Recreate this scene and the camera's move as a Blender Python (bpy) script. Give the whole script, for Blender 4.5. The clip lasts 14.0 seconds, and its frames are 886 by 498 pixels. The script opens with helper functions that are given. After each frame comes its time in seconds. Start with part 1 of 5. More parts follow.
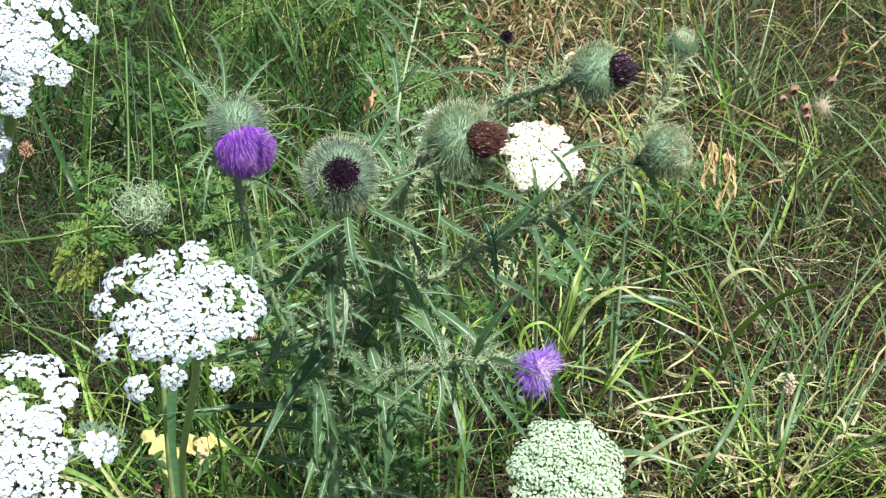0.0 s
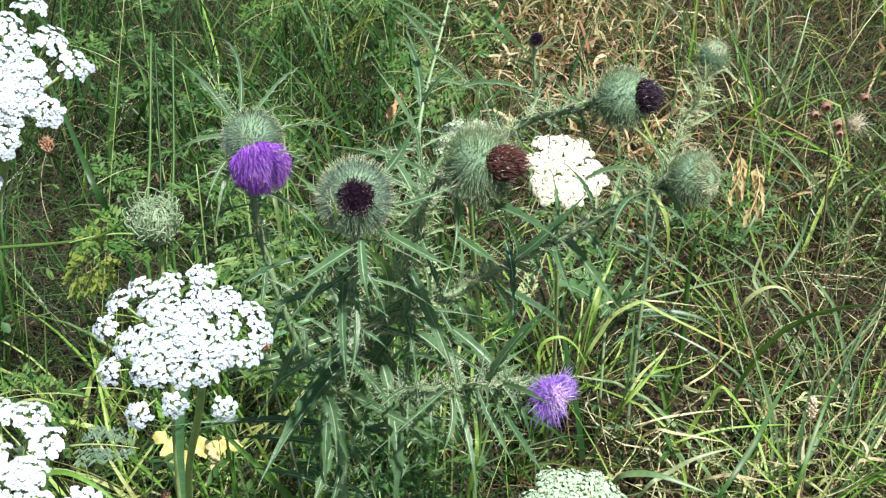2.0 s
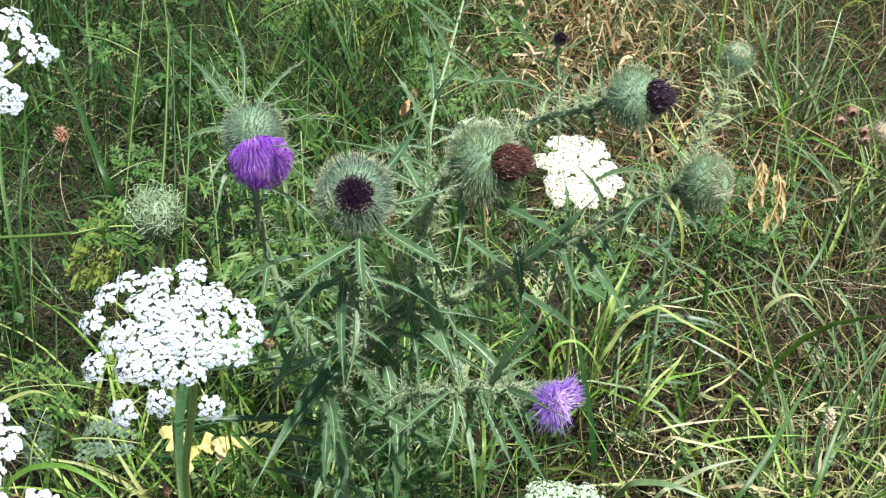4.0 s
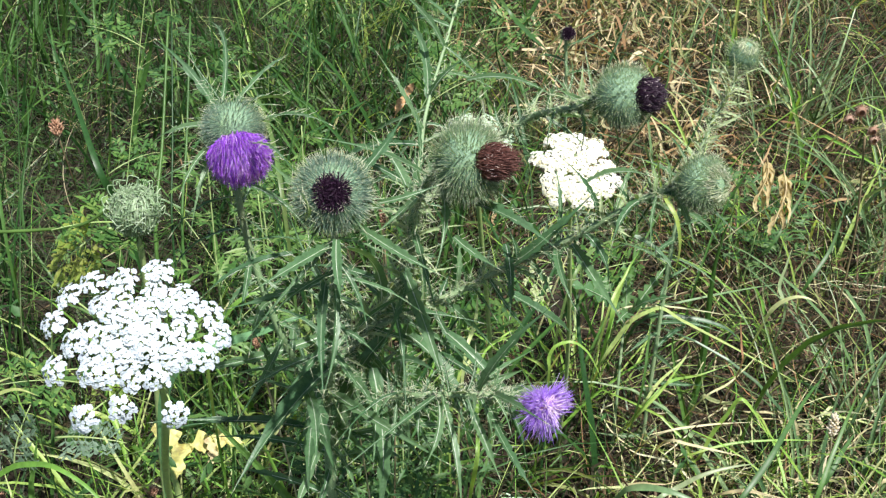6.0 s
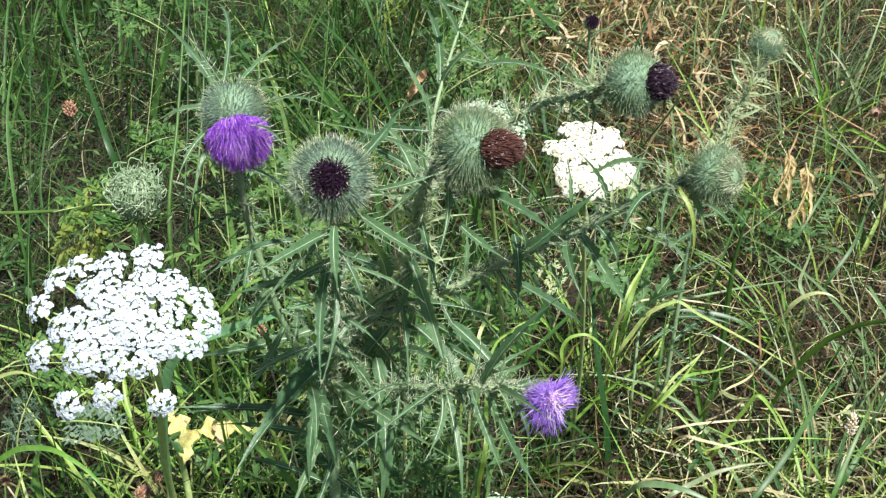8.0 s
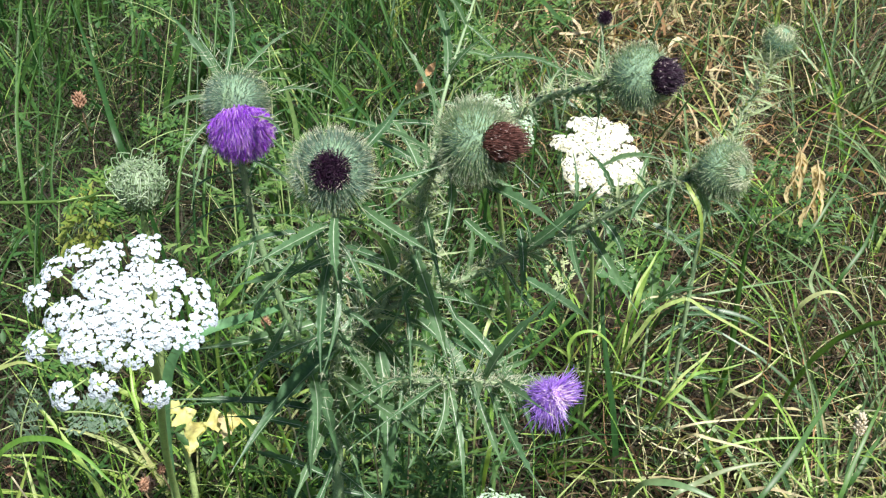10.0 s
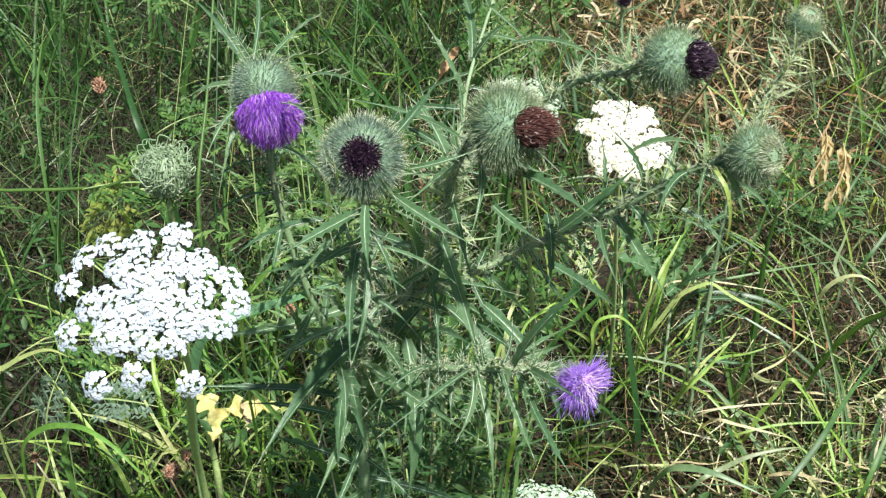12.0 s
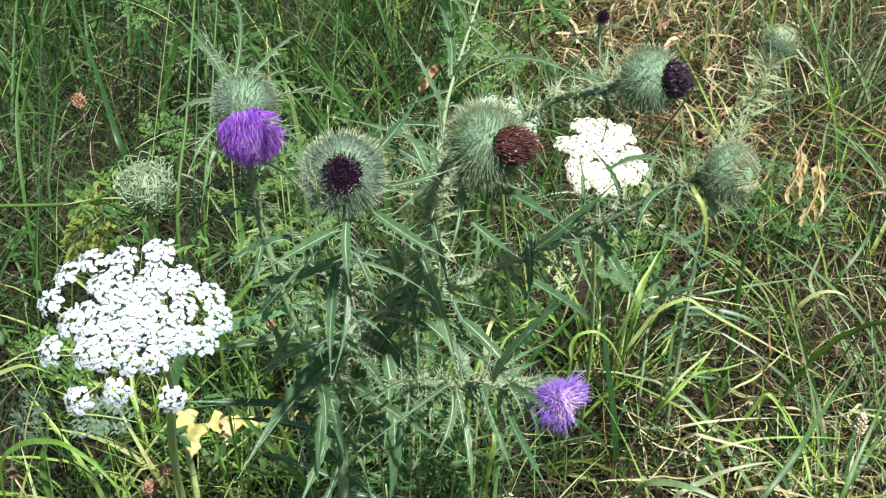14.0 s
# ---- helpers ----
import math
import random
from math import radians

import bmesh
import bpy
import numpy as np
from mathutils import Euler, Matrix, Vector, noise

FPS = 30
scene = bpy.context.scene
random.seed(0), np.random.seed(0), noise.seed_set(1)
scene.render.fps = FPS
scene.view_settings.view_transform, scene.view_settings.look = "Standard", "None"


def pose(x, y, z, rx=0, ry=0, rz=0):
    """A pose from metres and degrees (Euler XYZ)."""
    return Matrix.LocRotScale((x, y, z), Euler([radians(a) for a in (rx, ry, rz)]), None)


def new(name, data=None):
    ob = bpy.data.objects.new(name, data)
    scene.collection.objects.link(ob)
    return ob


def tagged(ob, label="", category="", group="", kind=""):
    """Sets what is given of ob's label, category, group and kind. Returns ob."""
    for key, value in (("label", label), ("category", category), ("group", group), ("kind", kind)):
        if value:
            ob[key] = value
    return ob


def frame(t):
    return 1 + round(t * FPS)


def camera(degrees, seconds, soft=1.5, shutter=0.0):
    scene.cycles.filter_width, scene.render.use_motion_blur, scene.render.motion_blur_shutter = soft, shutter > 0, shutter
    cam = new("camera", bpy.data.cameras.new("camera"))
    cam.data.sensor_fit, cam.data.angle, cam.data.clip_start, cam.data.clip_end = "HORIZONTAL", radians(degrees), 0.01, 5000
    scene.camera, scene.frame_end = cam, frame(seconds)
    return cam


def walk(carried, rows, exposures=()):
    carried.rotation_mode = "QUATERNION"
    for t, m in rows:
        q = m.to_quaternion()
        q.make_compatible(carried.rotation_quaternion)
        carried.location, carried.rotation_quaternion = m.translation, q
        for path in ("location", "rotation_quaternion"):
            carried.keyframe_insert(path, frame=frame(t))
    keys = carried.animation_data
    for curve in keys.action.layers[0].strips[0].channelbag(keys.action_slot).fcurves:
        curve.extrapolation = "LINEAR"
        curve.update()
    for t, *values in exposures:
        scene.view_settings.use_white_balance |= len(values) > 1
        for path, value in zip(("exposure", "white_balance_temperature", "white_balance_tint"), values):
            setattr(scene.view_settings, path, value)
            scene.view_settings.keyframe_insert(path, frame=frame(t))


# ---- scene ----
cam = camera(42, 14.0, soft=1.3)
PATH = [
    (0.0, pose(-0.0099, -0.7836, 1.2836, 58.73, 1.77, -6.35)),
    (0.5, pose(-0.0174, -0.7736, 1.2895, 58.48, 1.13, -5.35)),
    (1.0, pose(-0.0061, -0.7691, 1.2902, 58.84, 0.86, -5.54)),
    (1.5, pose(-0.0002, -0.7651, 1.2856, 58.38, 1.06, -4.82)),
    (2.0, pose(-0.0000, -0.7540, 1.2932, 58.30, 0.85, -4.31)),
    (2.5, pose(0.0097, -0.7514, 1.2889, 58.24, 0.82, -3.85)),
    (3.0, pose(0.0139, -0.7478, 1.2866, 58.02, 0.55, -3.37)),
    (3.5, pose(0.0173, -0.7423, 1.2866, 58.06, 0.13, -2.85)),
    (3.7, pose(0.0167, -0.7400, 1.2854, 58.27, 0.32, -2.65)),
    (6.0, pose(0.0404, -0.7151, 1.2744, 57.98, 0.34, -1.57)),
    (6.5, pose(0.0421, -0.7027, 1.2708, 57.85, 0.44, -0.09)),
    (7.0, pose(0.0473, -0.7022, 1.2703, 57.99, -0.04, 0.08)),
    (7.5, pose(0.0500, -0.7000, 1.2700, 58.00, 0.00, -0.00)),
    (8.0, pose(0.0562, -0.6989, 1.2642, 57.43, 0.20, 0.04)),
    (8.2, pose(0.0558, -0.6966, 1.2640, 57.34, 0.26, 0.21)),
    (10.3, pose(0.0643, -0.6945, 1.2595, 57.17, 0.13, 0.94)),
    (10.5, pose(0.0617, -0.6952, 1.2610, 57.13, 0.18, 0.94)),
    (11.0, pose(0.0601, -0.6939, 1.2635, 57.73, 0.46, 1.14)),
    (11.5, pose(0.0553, -0.6922, 1.2596, 56.88, 0.79, 1.47)),
    (12.0, pose(0.0529, -0.6878, 1.2579, 56.40, 0.64, 1.37)),
    (12.5, pose(0.0520, -0.6839, 1.2562, 56.40, 0.68, 1.33)),
    (13.0, pose(0.0502, -0.6832, 1.2587, 56.23, 0.42, 1.21)),
    (13.5, pose(0.0528, -0.6894, 1.2609, 56.75, 0.04, 0.96)),
    (14.0, pose(0.0522, -0.6936, 1.2628, 57.14, -0.01, 0.53)),
]
walk(cam, PATH)

# ---- world, sun, exposure ----
SUN_ELEVATION, SUN_AZIMUTH = radians(60), radians(147)   # azimuth clockwise from +y (ahead of the camera)
sky_world = bpy.data.worlds.new("sky")
scene.world = sky_world
sky_world.use_nodes = True
wn = sky_world.node_tree.nodes
sky_tex = wn.new("ShaderNodeTexSky")
sky_tex.sky_type, sky_tex.sun_disc = "NISHITA", False
sky_tex.sun_elevation, sky_tex.sun_rotation = SUN_ELEVATION, SUN_AZIMUTH
wn["Background"].inputs["Strength"].default_value = 0.075
sky_world.node_tree.links.new(sky_tex.outputs[0], wn["Background"].inputs["Color"])
sun_light = bpy.data.lights.new("sun", "SUN")
sun_light.energy, sun_light.angle, sun_light.color = 6.2, radians(1.5), (1.0, 0.97, 0.93)
sun = new("sun", sun_light)
toward_sun = Vector((math.sin(SUN_AZIMUTH) * math.cos(SUN_ELEVATION), math.cos(SUN_AZIMUTH) * math.cos(SUN_ELEVATION), math.sin(SUN_ELEVATION)))
sun.matrix_world = Matrix.Translation(toward_sun * 20) @ toward_sun.to_track_quat("Z", "Y").to_matrix().to_4x4()
scene.view_settings.exposure = 0.52


# ---- materials ----
def plant_material(name, colours, rough=0.5, through_light=0.3, grain=180.0, bump=0.15, stains=None, scale=9.0, specular=0.4, mottle=0.4):
    """Leafy material: colours spread over the separate blades or leaves, mottled, and letting some light through."""
    mat = bpy.data.materials.new(name)
    mat.use_nodes = True
    nt = mat.node_tree
    n, link = nt.nodes, nt.links.new
    n.clear()
    out = n.new("ShaderNodeOutputMaterial")
    geo, info = n.new("ShaderNodeNewGeometry"), n.new("ShaderNodeObjectInfo")
    pick = n.new("ShaderNodeMath"); pick.operation = "ADD"
    link(geo.outputs["Random Per Island"], pick.inputs[0]); link(info.outputs["Random"], pick.inputs[1])
    wrap = n.new("ShaderNodeMath"); wrap.operation = "FRACT"
    link(pick.outputs[0], wrap.inputs[0])
    ramp = n.new("ShaderNodeValToRGB")
    el = ramp.color_ramp.elements
    for i, c in enumerate(colours):
        e = el[i] if i < 2 else el.new(1.0)
        e.position = i / max(1, len(colours) - 1)
        e.color = (*c, 1)
    link(wrap.outputs[0], ramp.inputs[0])
    co = n.new("ShaderNodeTexCoord")
    big = n.new("ShaderNodeTexNoise"); big.inputs["Scale"].default_value = scale; big.inputs["Detail"].default_value = 4
    link(co.outputs["Object"], big.inputs["Vector"])
    small = n.new("ShaderNodeTexNoise"); small.inputs["Scale"].default_value = grain; small.inputs["Detail"].default_value = 3
    link(co.outputs["Object"], small.inputs["Vector"])
    lift = n.new("ShaderNodeMapRange"); lift.inputs["To Min"].default_value, lift.inputs["To Max"].default_value = 1 - mottle, 1 + mottle
    link(small.outputs["Fac"], lift.inputs["Value"])
    stain = n.new("ShaderNodeMix"); stain.data_type = "RGBA"
    link(ramp.outputs["Color"], stain.inputs["A"])
    stain.inputs["B"].default_value = (*(stains or [v * 0.7 for v in colours[0]]), 1)
    st = n.new("ShaderNodeMapRange"); st.inputs["From Min"].default_value, st.inputs["From Max"].default_value = 0.5, 0.75
    st.inputs["To Max"].default_value = 0.6
    link(big.outputs["Fac"], st.inputs["Value"]); link(st.outputs[0], stain.inputs["Factor"])
    shade = n.new("ShaderNodeVectorMath"); shade.operation = "SCALE"
    link(stain.outputs["Result"], shade.inputs[0]); link(lift.outputs[0], shade.inputs["Scale"])
    b = n.new("ShaderNodeBsdfPrincipled")
    b.inputs["Roughness"].default_value = rough
    b.inputs["Specular IOR Level"].default_value = specular
    link(shade.outputs[0], b.inputs["Base Color"])
    bm_ = n.new("ShaderNodeBump"); bm_.inputs["Strength"].default_value = bump; bm_.inputs["Distance"].default_value = 0.001
    link(small.outputs["Fac"], bm_.inputs["Height"]); link(bm_.outputs[0], b.inputs["Normal"])
    if through_light > 0:
        tr, mix = n.new("ShaderNodeBsdfTranslucent"), n.new("ShaderNodeMixShader")
        warm = n.new("ShaderNodeMix"); warm.data_type = "RGBA"; warm.blend_type = "MULTIPLY"; warm.inputs["Factor"].default_value = 1.0
        warm.inputs["B"].default_value = (1.5, 1.35, 0.6, 1)
        link(shade.outputs[0], warm.inputs["A"]); link(warm.outputs["Result"], tr.inputs["Color"])
        mix.inputs[0].default_value = through_light
        link(b.outputs[0], mix.inputs[1]); link(tr.outputs[0], mix.inputs[2]); link(mix.outputs[0], out.inputs[0])
    else:
        link(b.outputs[0], out.inputs[0])
    return mat


GRASS = plant_material("grass_green", [(0.025, 0.075, 0.02), (0.045, 0.12, 0.03), (0.08, 0.17, 0.045), (0.15, 0.24, 0.08)], 0.42, 0.35, stains=(0.14, 0.15, 0.05))
LUSH = plant_material("grass_lush", [(0.022, 0.07, 0.02), (0.04, 0.115, 0.03), (0.075, 0.175, 0.042), (0.11, 0.22, 0.05)], 0.4, 0.38)
LIME = plant_material("grass_lime", [(0.12, 0.28, 0.05), (0.22, 0.42, 0.07), (0.36, 0.52, 0.13), (0.54, 0.58, 0.30)], 0.4, 0.4, stains=(0.40, 0.31, 0.13))
# dead thatch with the deep shade under the grass put into its colours
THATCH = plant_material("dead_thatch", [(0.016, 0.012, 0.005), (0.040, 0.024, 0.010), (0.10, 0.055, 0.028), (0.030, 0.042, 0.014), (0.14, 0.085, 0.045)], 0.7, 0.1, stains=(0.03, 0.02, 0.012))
# darker copy for the lush side, more shade painted into the colours
THATCH_SHADED = plant_material("damp_thatch", [(0.012, 0.012, 0.005), (0.024, 0.022, 0.008), (0.050, 0.036, 0.015), (0.022, 0.040, 0.012), (0.034, 0.058, 0.018)], 0.7, 0.1, stains=(0.02, 0.02, 0.01))
STRAW = plant_material("dry_straw", [(0.10, 0.07, 0.04), (0.22, 0.17, 0.09), (0.34, 0.28, 0.16), (0.26, 0.17, 0.095), (0.30, 0.31, 0.15), (0.46, 0.42, 0.27), (0.58, 0.53, 0.38)], 0.6, 0.2, stains=(0.13, 0.085, 0.045))
BLEACHED = plant_material("bleached_straw", [(0.22, 0.13, 0.06), (0.34, 0.21, 0.10), (0.48, 0.36, 0.19), (0.66, 0.56, 0.36), (0.26, 0.27, 0.11), (0.20, 0.23, 0.09)], 0.6, 0.25, stains=(0.24, 0.13, 0.06))
RUST_STRAND = plant_material("rusty_strand", [(0.30, 0.14, 0.06), (0.42, 0.22, 0.10), (0.20, 0.09, 0.045), (0.52, 0.34, 0.18)], 0.6, 0.25, stains=(0.14, 0.07, 0.035))
PALE = plant_material("pale_straw", [(0.46, 0.40, 0.22), (0.58, 0.54, 0.34), (0.42, 0.50, 0.20), (0.66, 0.62, 0.46)], 0.55, 0.3, stains=(0.36, 0.22, 0.10))
GREYGREEN = plant_material("grass_grey_green", [(0.05, 0.11, 0.05), (0.09, 0.17, 0.075), (0.15, 0.25, 0.11), (0.24, 0.33, 0.17)], 0.38, 0.3, stains=(0.20, 0.17, 0.08))
MINT = plant_material("mint_blade", [(0.13, 0.29, 0.13), (0.18, 0.36, 0.17)], 0.4, 0.35, stains=(0.16, 0.33, 0.15))
HAIR = plant_material("withered_hair", [(0.11, 0.07, 0.035), (0.20, 0.14, 0.075), (0.30, 0.23, 0.13), (0.15, 0.19, 0.07), (0.46, 0.40, 0.26)], 0.6, 0.2, stains=(0.10, 0.06, 0.03))
HERB = plant_material("herb_leaf", [(0.035, 0.10, 0.03), (0.06, 0.15, 0.04), (0.11, 0.20, 0.05)], 0.5, 0.35)
FRESH = plant_material("fresh_herb", [(0.05, 0.13, 0.03), (0.08, 0.18, 0.04), (0.13, 0.25, 0.065), (0.22, 0.32, 0.11)], 0.45, 0.4, stains=(0.20, 0.28, 0.06), scale=40)
FERN = plant_material("ferny_leaf", [(0.05, 0.14, 0.035), (0.09, 0.20, 0.045), (0.17, 0.27, 0.065)], 0.5, 0.4)
FERN_GREY = plant_material("grey_feathery_leaf", [(0.10, 0.17, 0.11), (0.16, 0.24, 0.16), (0.20, 0.28, 0.20)], 0.5, 0.3)
SPRIG = plant_material("pale_sprig", [(0.44, 0.52, 0.26), (0.56, 0.62, 0.38)], 0.5, 0.35)
FERN_YELLOW = plant_material("yellowing_leaf", [(0.18, 0.31, 0.05), (0.28, 0.38, 0.07), (0.36, 0.40, 0.11)], 0.5, 0.4, stains=(0.30, 0.27, 0.09))
THISTLE_LEAF = plant_material("thistle_leaf", [(0.070, 0.155, 0.072), (0.100, 0.200, 0.092), (0.150, 0.260, 0.125)], 0.38, 0.42, grain=320, bump=0.4, stains=(0.12, 0.19, 0.12), scale=30)
ROSETTE_LEAF = plant_material("rosette_leaf", [(0.08, 0.18, 0.07), (0.12, 0.23, 0.09), (0.16, 0.28, 0.12)], 0.45, 0.35, grain=320, bump=0.4, scale=40)
THISTLE_PALE = plant_material("thistle_leaf_pale", [(0.22, 0.34, 0.15), (0.34, 0.44, 0.22), (0.46, 0.53, 0.32)], 0.5, 0.3, grain=320, bump=0.4, scale=30)
RUST_LEAF = plant_material("rusty_leaf", [(0.52, 0.30, 0.14), (0.66, 0.44, 0.24)], 0.6, 0.25, grain=300, bump=0.6, stains=(0.34, 0.13, 0.05), scale=120)
THISTLE_RIB = plant_material("thistle_midrib", [(0.24, 0.34, 0.19), (0.42, 0.51, 0.36), (0.62, 0.68, 0.57)], 0.28, 0.15, specular=0.6)
THISTLE_SPINE = plant_material("thistle_spine", [(0.42, 0.48, 0.32), (0.62, 0.65, 0.52)], 0.35, 0.35)
THISTLE_STEM = plant_material("thistle_stem", [(0.19, 0.29, 0.14), (0.25, 0.35, 0.19)], 0.6, 0.0, grain=500, bump=0.5, stains=(0.18, 0.17, 0.11), scale=14)
BRACT = plant_material("thistle_bract", [(0.17, 0.28, 0.23), (0.23, 0.35, 0.29), (0.31, 0.43, 0.37)], 0.5, 0.5, grain=400)
BRACT_WARM = plant_material("thistle_bract_warm", [(0.18, 0.29, 0.18), (0.25, 0.37, 0.22), (0.33, 0.44, 0.29)], 0.5, 0.5, grain=400)
INVOLUCRE = plant_material("involucre_skin", [(0.14, 0.24, 0.15), (0.17, 0.27, 0.17)], 0.65, 0.0, grain=700, bump=0.8, stains=(0.20, 0.29, 0.12), scale=110)
PURPLE = plant_material("purple_floret", [(0.34, 0.06, 0.84), (0.42, 0.10, 0.93), (0.54, 0.24, 0.96), (0.72, 0.55, 0.97)], 0.5, 0.35, mottle=0.15)
LILAC = plant_material("lilac_floret", [(0.33, 0.16, 0.84), (0.42, 0.24, 0.93), (0.60, 0.46, 0.97)], 0.45, 0.45, mottle=0.15)
LILAC_PALE = plant_material("pale_floret", [(0.74, 0.62, 0.92), (0.88, 0.80, 0.95)], 0.5, 0.3)
WITHERED = plant_material("withered_floret", [(0.012, 0.004, 0.014), (0.022, 0.006, 0.024), (0.04, 0.012, 0.036)], 0.5, 0.1)
BROWN_TUFT = plant_material("brown_floret", [(0.07, 0.028, 0.024), (0.13, 0.050, 0.040), (0.22, 0.10, 0.08)], 0.6, 0.15)
STAMEN = plant_material("pale_tip", [(0.6, 0.5, 0.55), (0.75, 0.68, 0.6)], 0.5, 0.2)
PETAL = plant_material("white_petal", [(0.54, 0.61, 0.73), (0.64, 0.71, 0.83)], 0.6, 0.25, grain=900, bump=0.2, stains=(0.52, 0.60, 0.66), scale=60, mottle=0.10)
PETAL_CREAM = plant_material("cream_petal", [(0.84, 0.84, 0.80), (0.88, 0.88, 0.86)], 0.55, 0.3, grain=900, bump=0.2, stains=(0.80, 0.80, 0.66), scale=60, mottle=0.06)
PETAL_BUD = plant_material("greenish_bud", [(0.30, 0.46, 0.30), (0.44, 0.58, 0.42), (0.66, 0.75, 0.66)], 0.55, 0.2, grain=900, stains=(0.34, 0.48, 0.26), scale=70)
# lighter copy of the umbel stem green, with sunlight put into the colour
LIT_STALK = plant_material("lit_stalk", [(0.42, 0.56, 0.20), (0.50, 0.62, 0.26)], 0.45, 0.15, grain=260, bump=0.3, stains=(0.34, 0.50, 0.18), scale=25)
UMBEL_STEM = plant_material("umbel_stem", [(0.26, 0.38, 0.12), (0.36, 0.46, 0.19)], 0.5, 0.1, grain=260, bump=0.4, stains=(0.40, 0.48, 0.24), scale=25)
CURL_RAY = plant_material("curled_ray", [(0.25, 0.38, 0.21), (0.36, 0.49, 0.31), (0.52, 0.62, 0.46)], 0.55, 0.3)
YELLOW_LEAF = plant_material("yellow_leaf", [(0.66, 0.64, 0.20), (0.76, 0.73, 0.34)], 0.5, 0.35, grain=160, bump=0.5, stains=(0.38, 0.22, 0.06), scale=60)
DRY_LEAF = plant_material("golden_dry_leaf", [(0.46, 0.37, 0.18), (0.60, 0.51, 0.29)], 0.6, 0.3, grain=220, bump=0.6, stains=(0.16, 0.08, 0.035), scale=90)
RUST = plant_material("rust_seed", [(0.20, 0.10, 0.06), (0.36, 0.20, 0.12), (0.50, 0.33, 0.22)], 0.6, 0.1, scale=60)
SEED_CUP = plant_material("seed_cup", [(0.26, 0.15, 0.10), (0.42, 0.28, 0.21)], 0.7, 0.1, grain=400, bump=0.6, stains=(0.20, 0.12, 0.08), scale=90)
FLUFF = plant_material("seed_fluff", [(0.62, 0.56, 0.44), (0.74, 0.70, 0.60)], 0.7, 0.3)
# brown soil, its colour lowered to carry the shade in the grass gaps
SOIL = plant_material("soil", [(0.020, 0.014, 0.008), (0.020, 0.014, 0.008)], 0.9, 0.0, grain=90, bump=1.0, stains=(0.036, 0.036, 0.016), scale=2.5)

# ---- mesh tools ----
rnd = random.Random(7)
rng = np.random.default_rng(11)


class Geo:
    """Gathers points and faces for one mesh."""

    def __init__(self):
        self.v, self.f, self.m = [], [], []

    def face(self, ids, m=0):
        self.f.append(ids); self.m.append(m)

    def tube(self, pts, radii, sides=6, m=0, cap=True):
        base, n = len(self.v), len(pts)
        side = None
        for i, p in enumerate(pts):
            d = (pts[min(i + 1, n - 1)] - pts[max(i - 1, 0)]).normalized()
            if side is None:
                side = d.orthogonal().normalized()
            side = (side - d * side.dot(d)).normalized()
            up = d.cross(side)
            for k in range(sides):
                a = 2 * math.pi * k / sides
                self.v.append(p + (side * math.cos(a) + up * math.sin(a)) * radii[i])
        for i in range(n - 1):
            for k in range(sides):
                a, b = base + i * sides + k, base + i * sides + (k + 1) % sides
                self.face((a, b, b + sides, a + sides), m)
        if cap:
            self.face(tuple(base + (n - 1) * sides + k for k in range(sides)), m)
            self.face(tuple(base + k for k in reversed(range(sides))), m)

    def spike(self, root, tip, r, m=0, sides=3, m_tip=None, split=0.55):
        """A pointed bristle, the outer stretch in a second material where m_tip is given."""
        d = (tip - root).normalized()
        s = d.orthogonal().normalized(); u = d.cross(s)
        base = len(self.v)
        ring = [(s * math.cos(2 * math.pi * k / sides) + u * math.sin(2 * math.pi * k / sides)) for k in range(sides)]
        self.v += [root + q * r for q in ring]
        if m_tip is None:
            self.v.append(tip)
            for k in range(sides):
                self.face((base + k, base + (k + 1) % sides, base + sides), m)
            return
        mid = root.lerp(tip, split)
        self.v += [mid + q * r * 0.62 for q in ring] + [tip]
        for k in range(sides):
            k2 = (k + 1) % sides
            self.face((base + k, base + k2, base + sides + k2, base + sides + k), m)
            self.face((base + sides + k, base + sides + k2, base + 2 * sides), m_tip)

    def ribbon(self, pts, widths, up, fold=0.25, m=0, m_rib=None):
        """A folded strip along pts, as a grass blade is."""
        n, base = len(pts), len(self.v)
        for i, p in enumerate(pts):
            d = (pts[min(i + 1, n - 1)] - pts[max(i - 1, 0)]).normalized()
            s = d.cross(up)
            s = s.normalized() if s.length > 1e-4 else d.orthogonal().normalized()
            q = s.cross(d)
            w = widths[i] / 2
            self.v += [p - s * w + q * w * fold, p, p + s * w + q * w * fold]
        for i in range(n - 1):
            a = base + 3 * i
            self.face((a, a + 1, a + 4, a + 3), m)
            self.face((a + 1, a + 2, a + 5, a + 4), m)
        if m_rib is not None:
            self.tube([p + up * 0.0004 for p in pts], [max(0.0003, 0.05 * w) for w in widths], 4, m_rib, False)

    def lump(self, c, r, m=0, squash=1.0, axis=Vector((0, 0, 1))):
        """A small uneven eight-sided body."""
        base = len(self.v)
        s = axis.orthogonal().normalized(); u = axis.cross(s)
        for q in (s, u, -s, -u):
            self.v.append(c + q * r * rnd.uniform(0.8, 1.15))
        self.v += [c + axis * r * squash, c - axis * r * squash]
        for k in range(4):
            self.face((base + k, base + (k + 1) % 4, base + 4), m)
            self.face((base + (k + 1) % 4, base + k, base + 5), m)

    def mesh(self, name, mats, smooth=True):
        me = bpy.data.meshes.new(name)
        me.from_pydata([tuple(p) for p in self.v], [], self.f)
        for mt in mats:
            me.materials.append(mt)
        me.polygons.foreach_set("material_index", self.m)
        me.polygons.foreach_set("use_smooth", [smooth] * len(self.f))
        me.update()
        return me


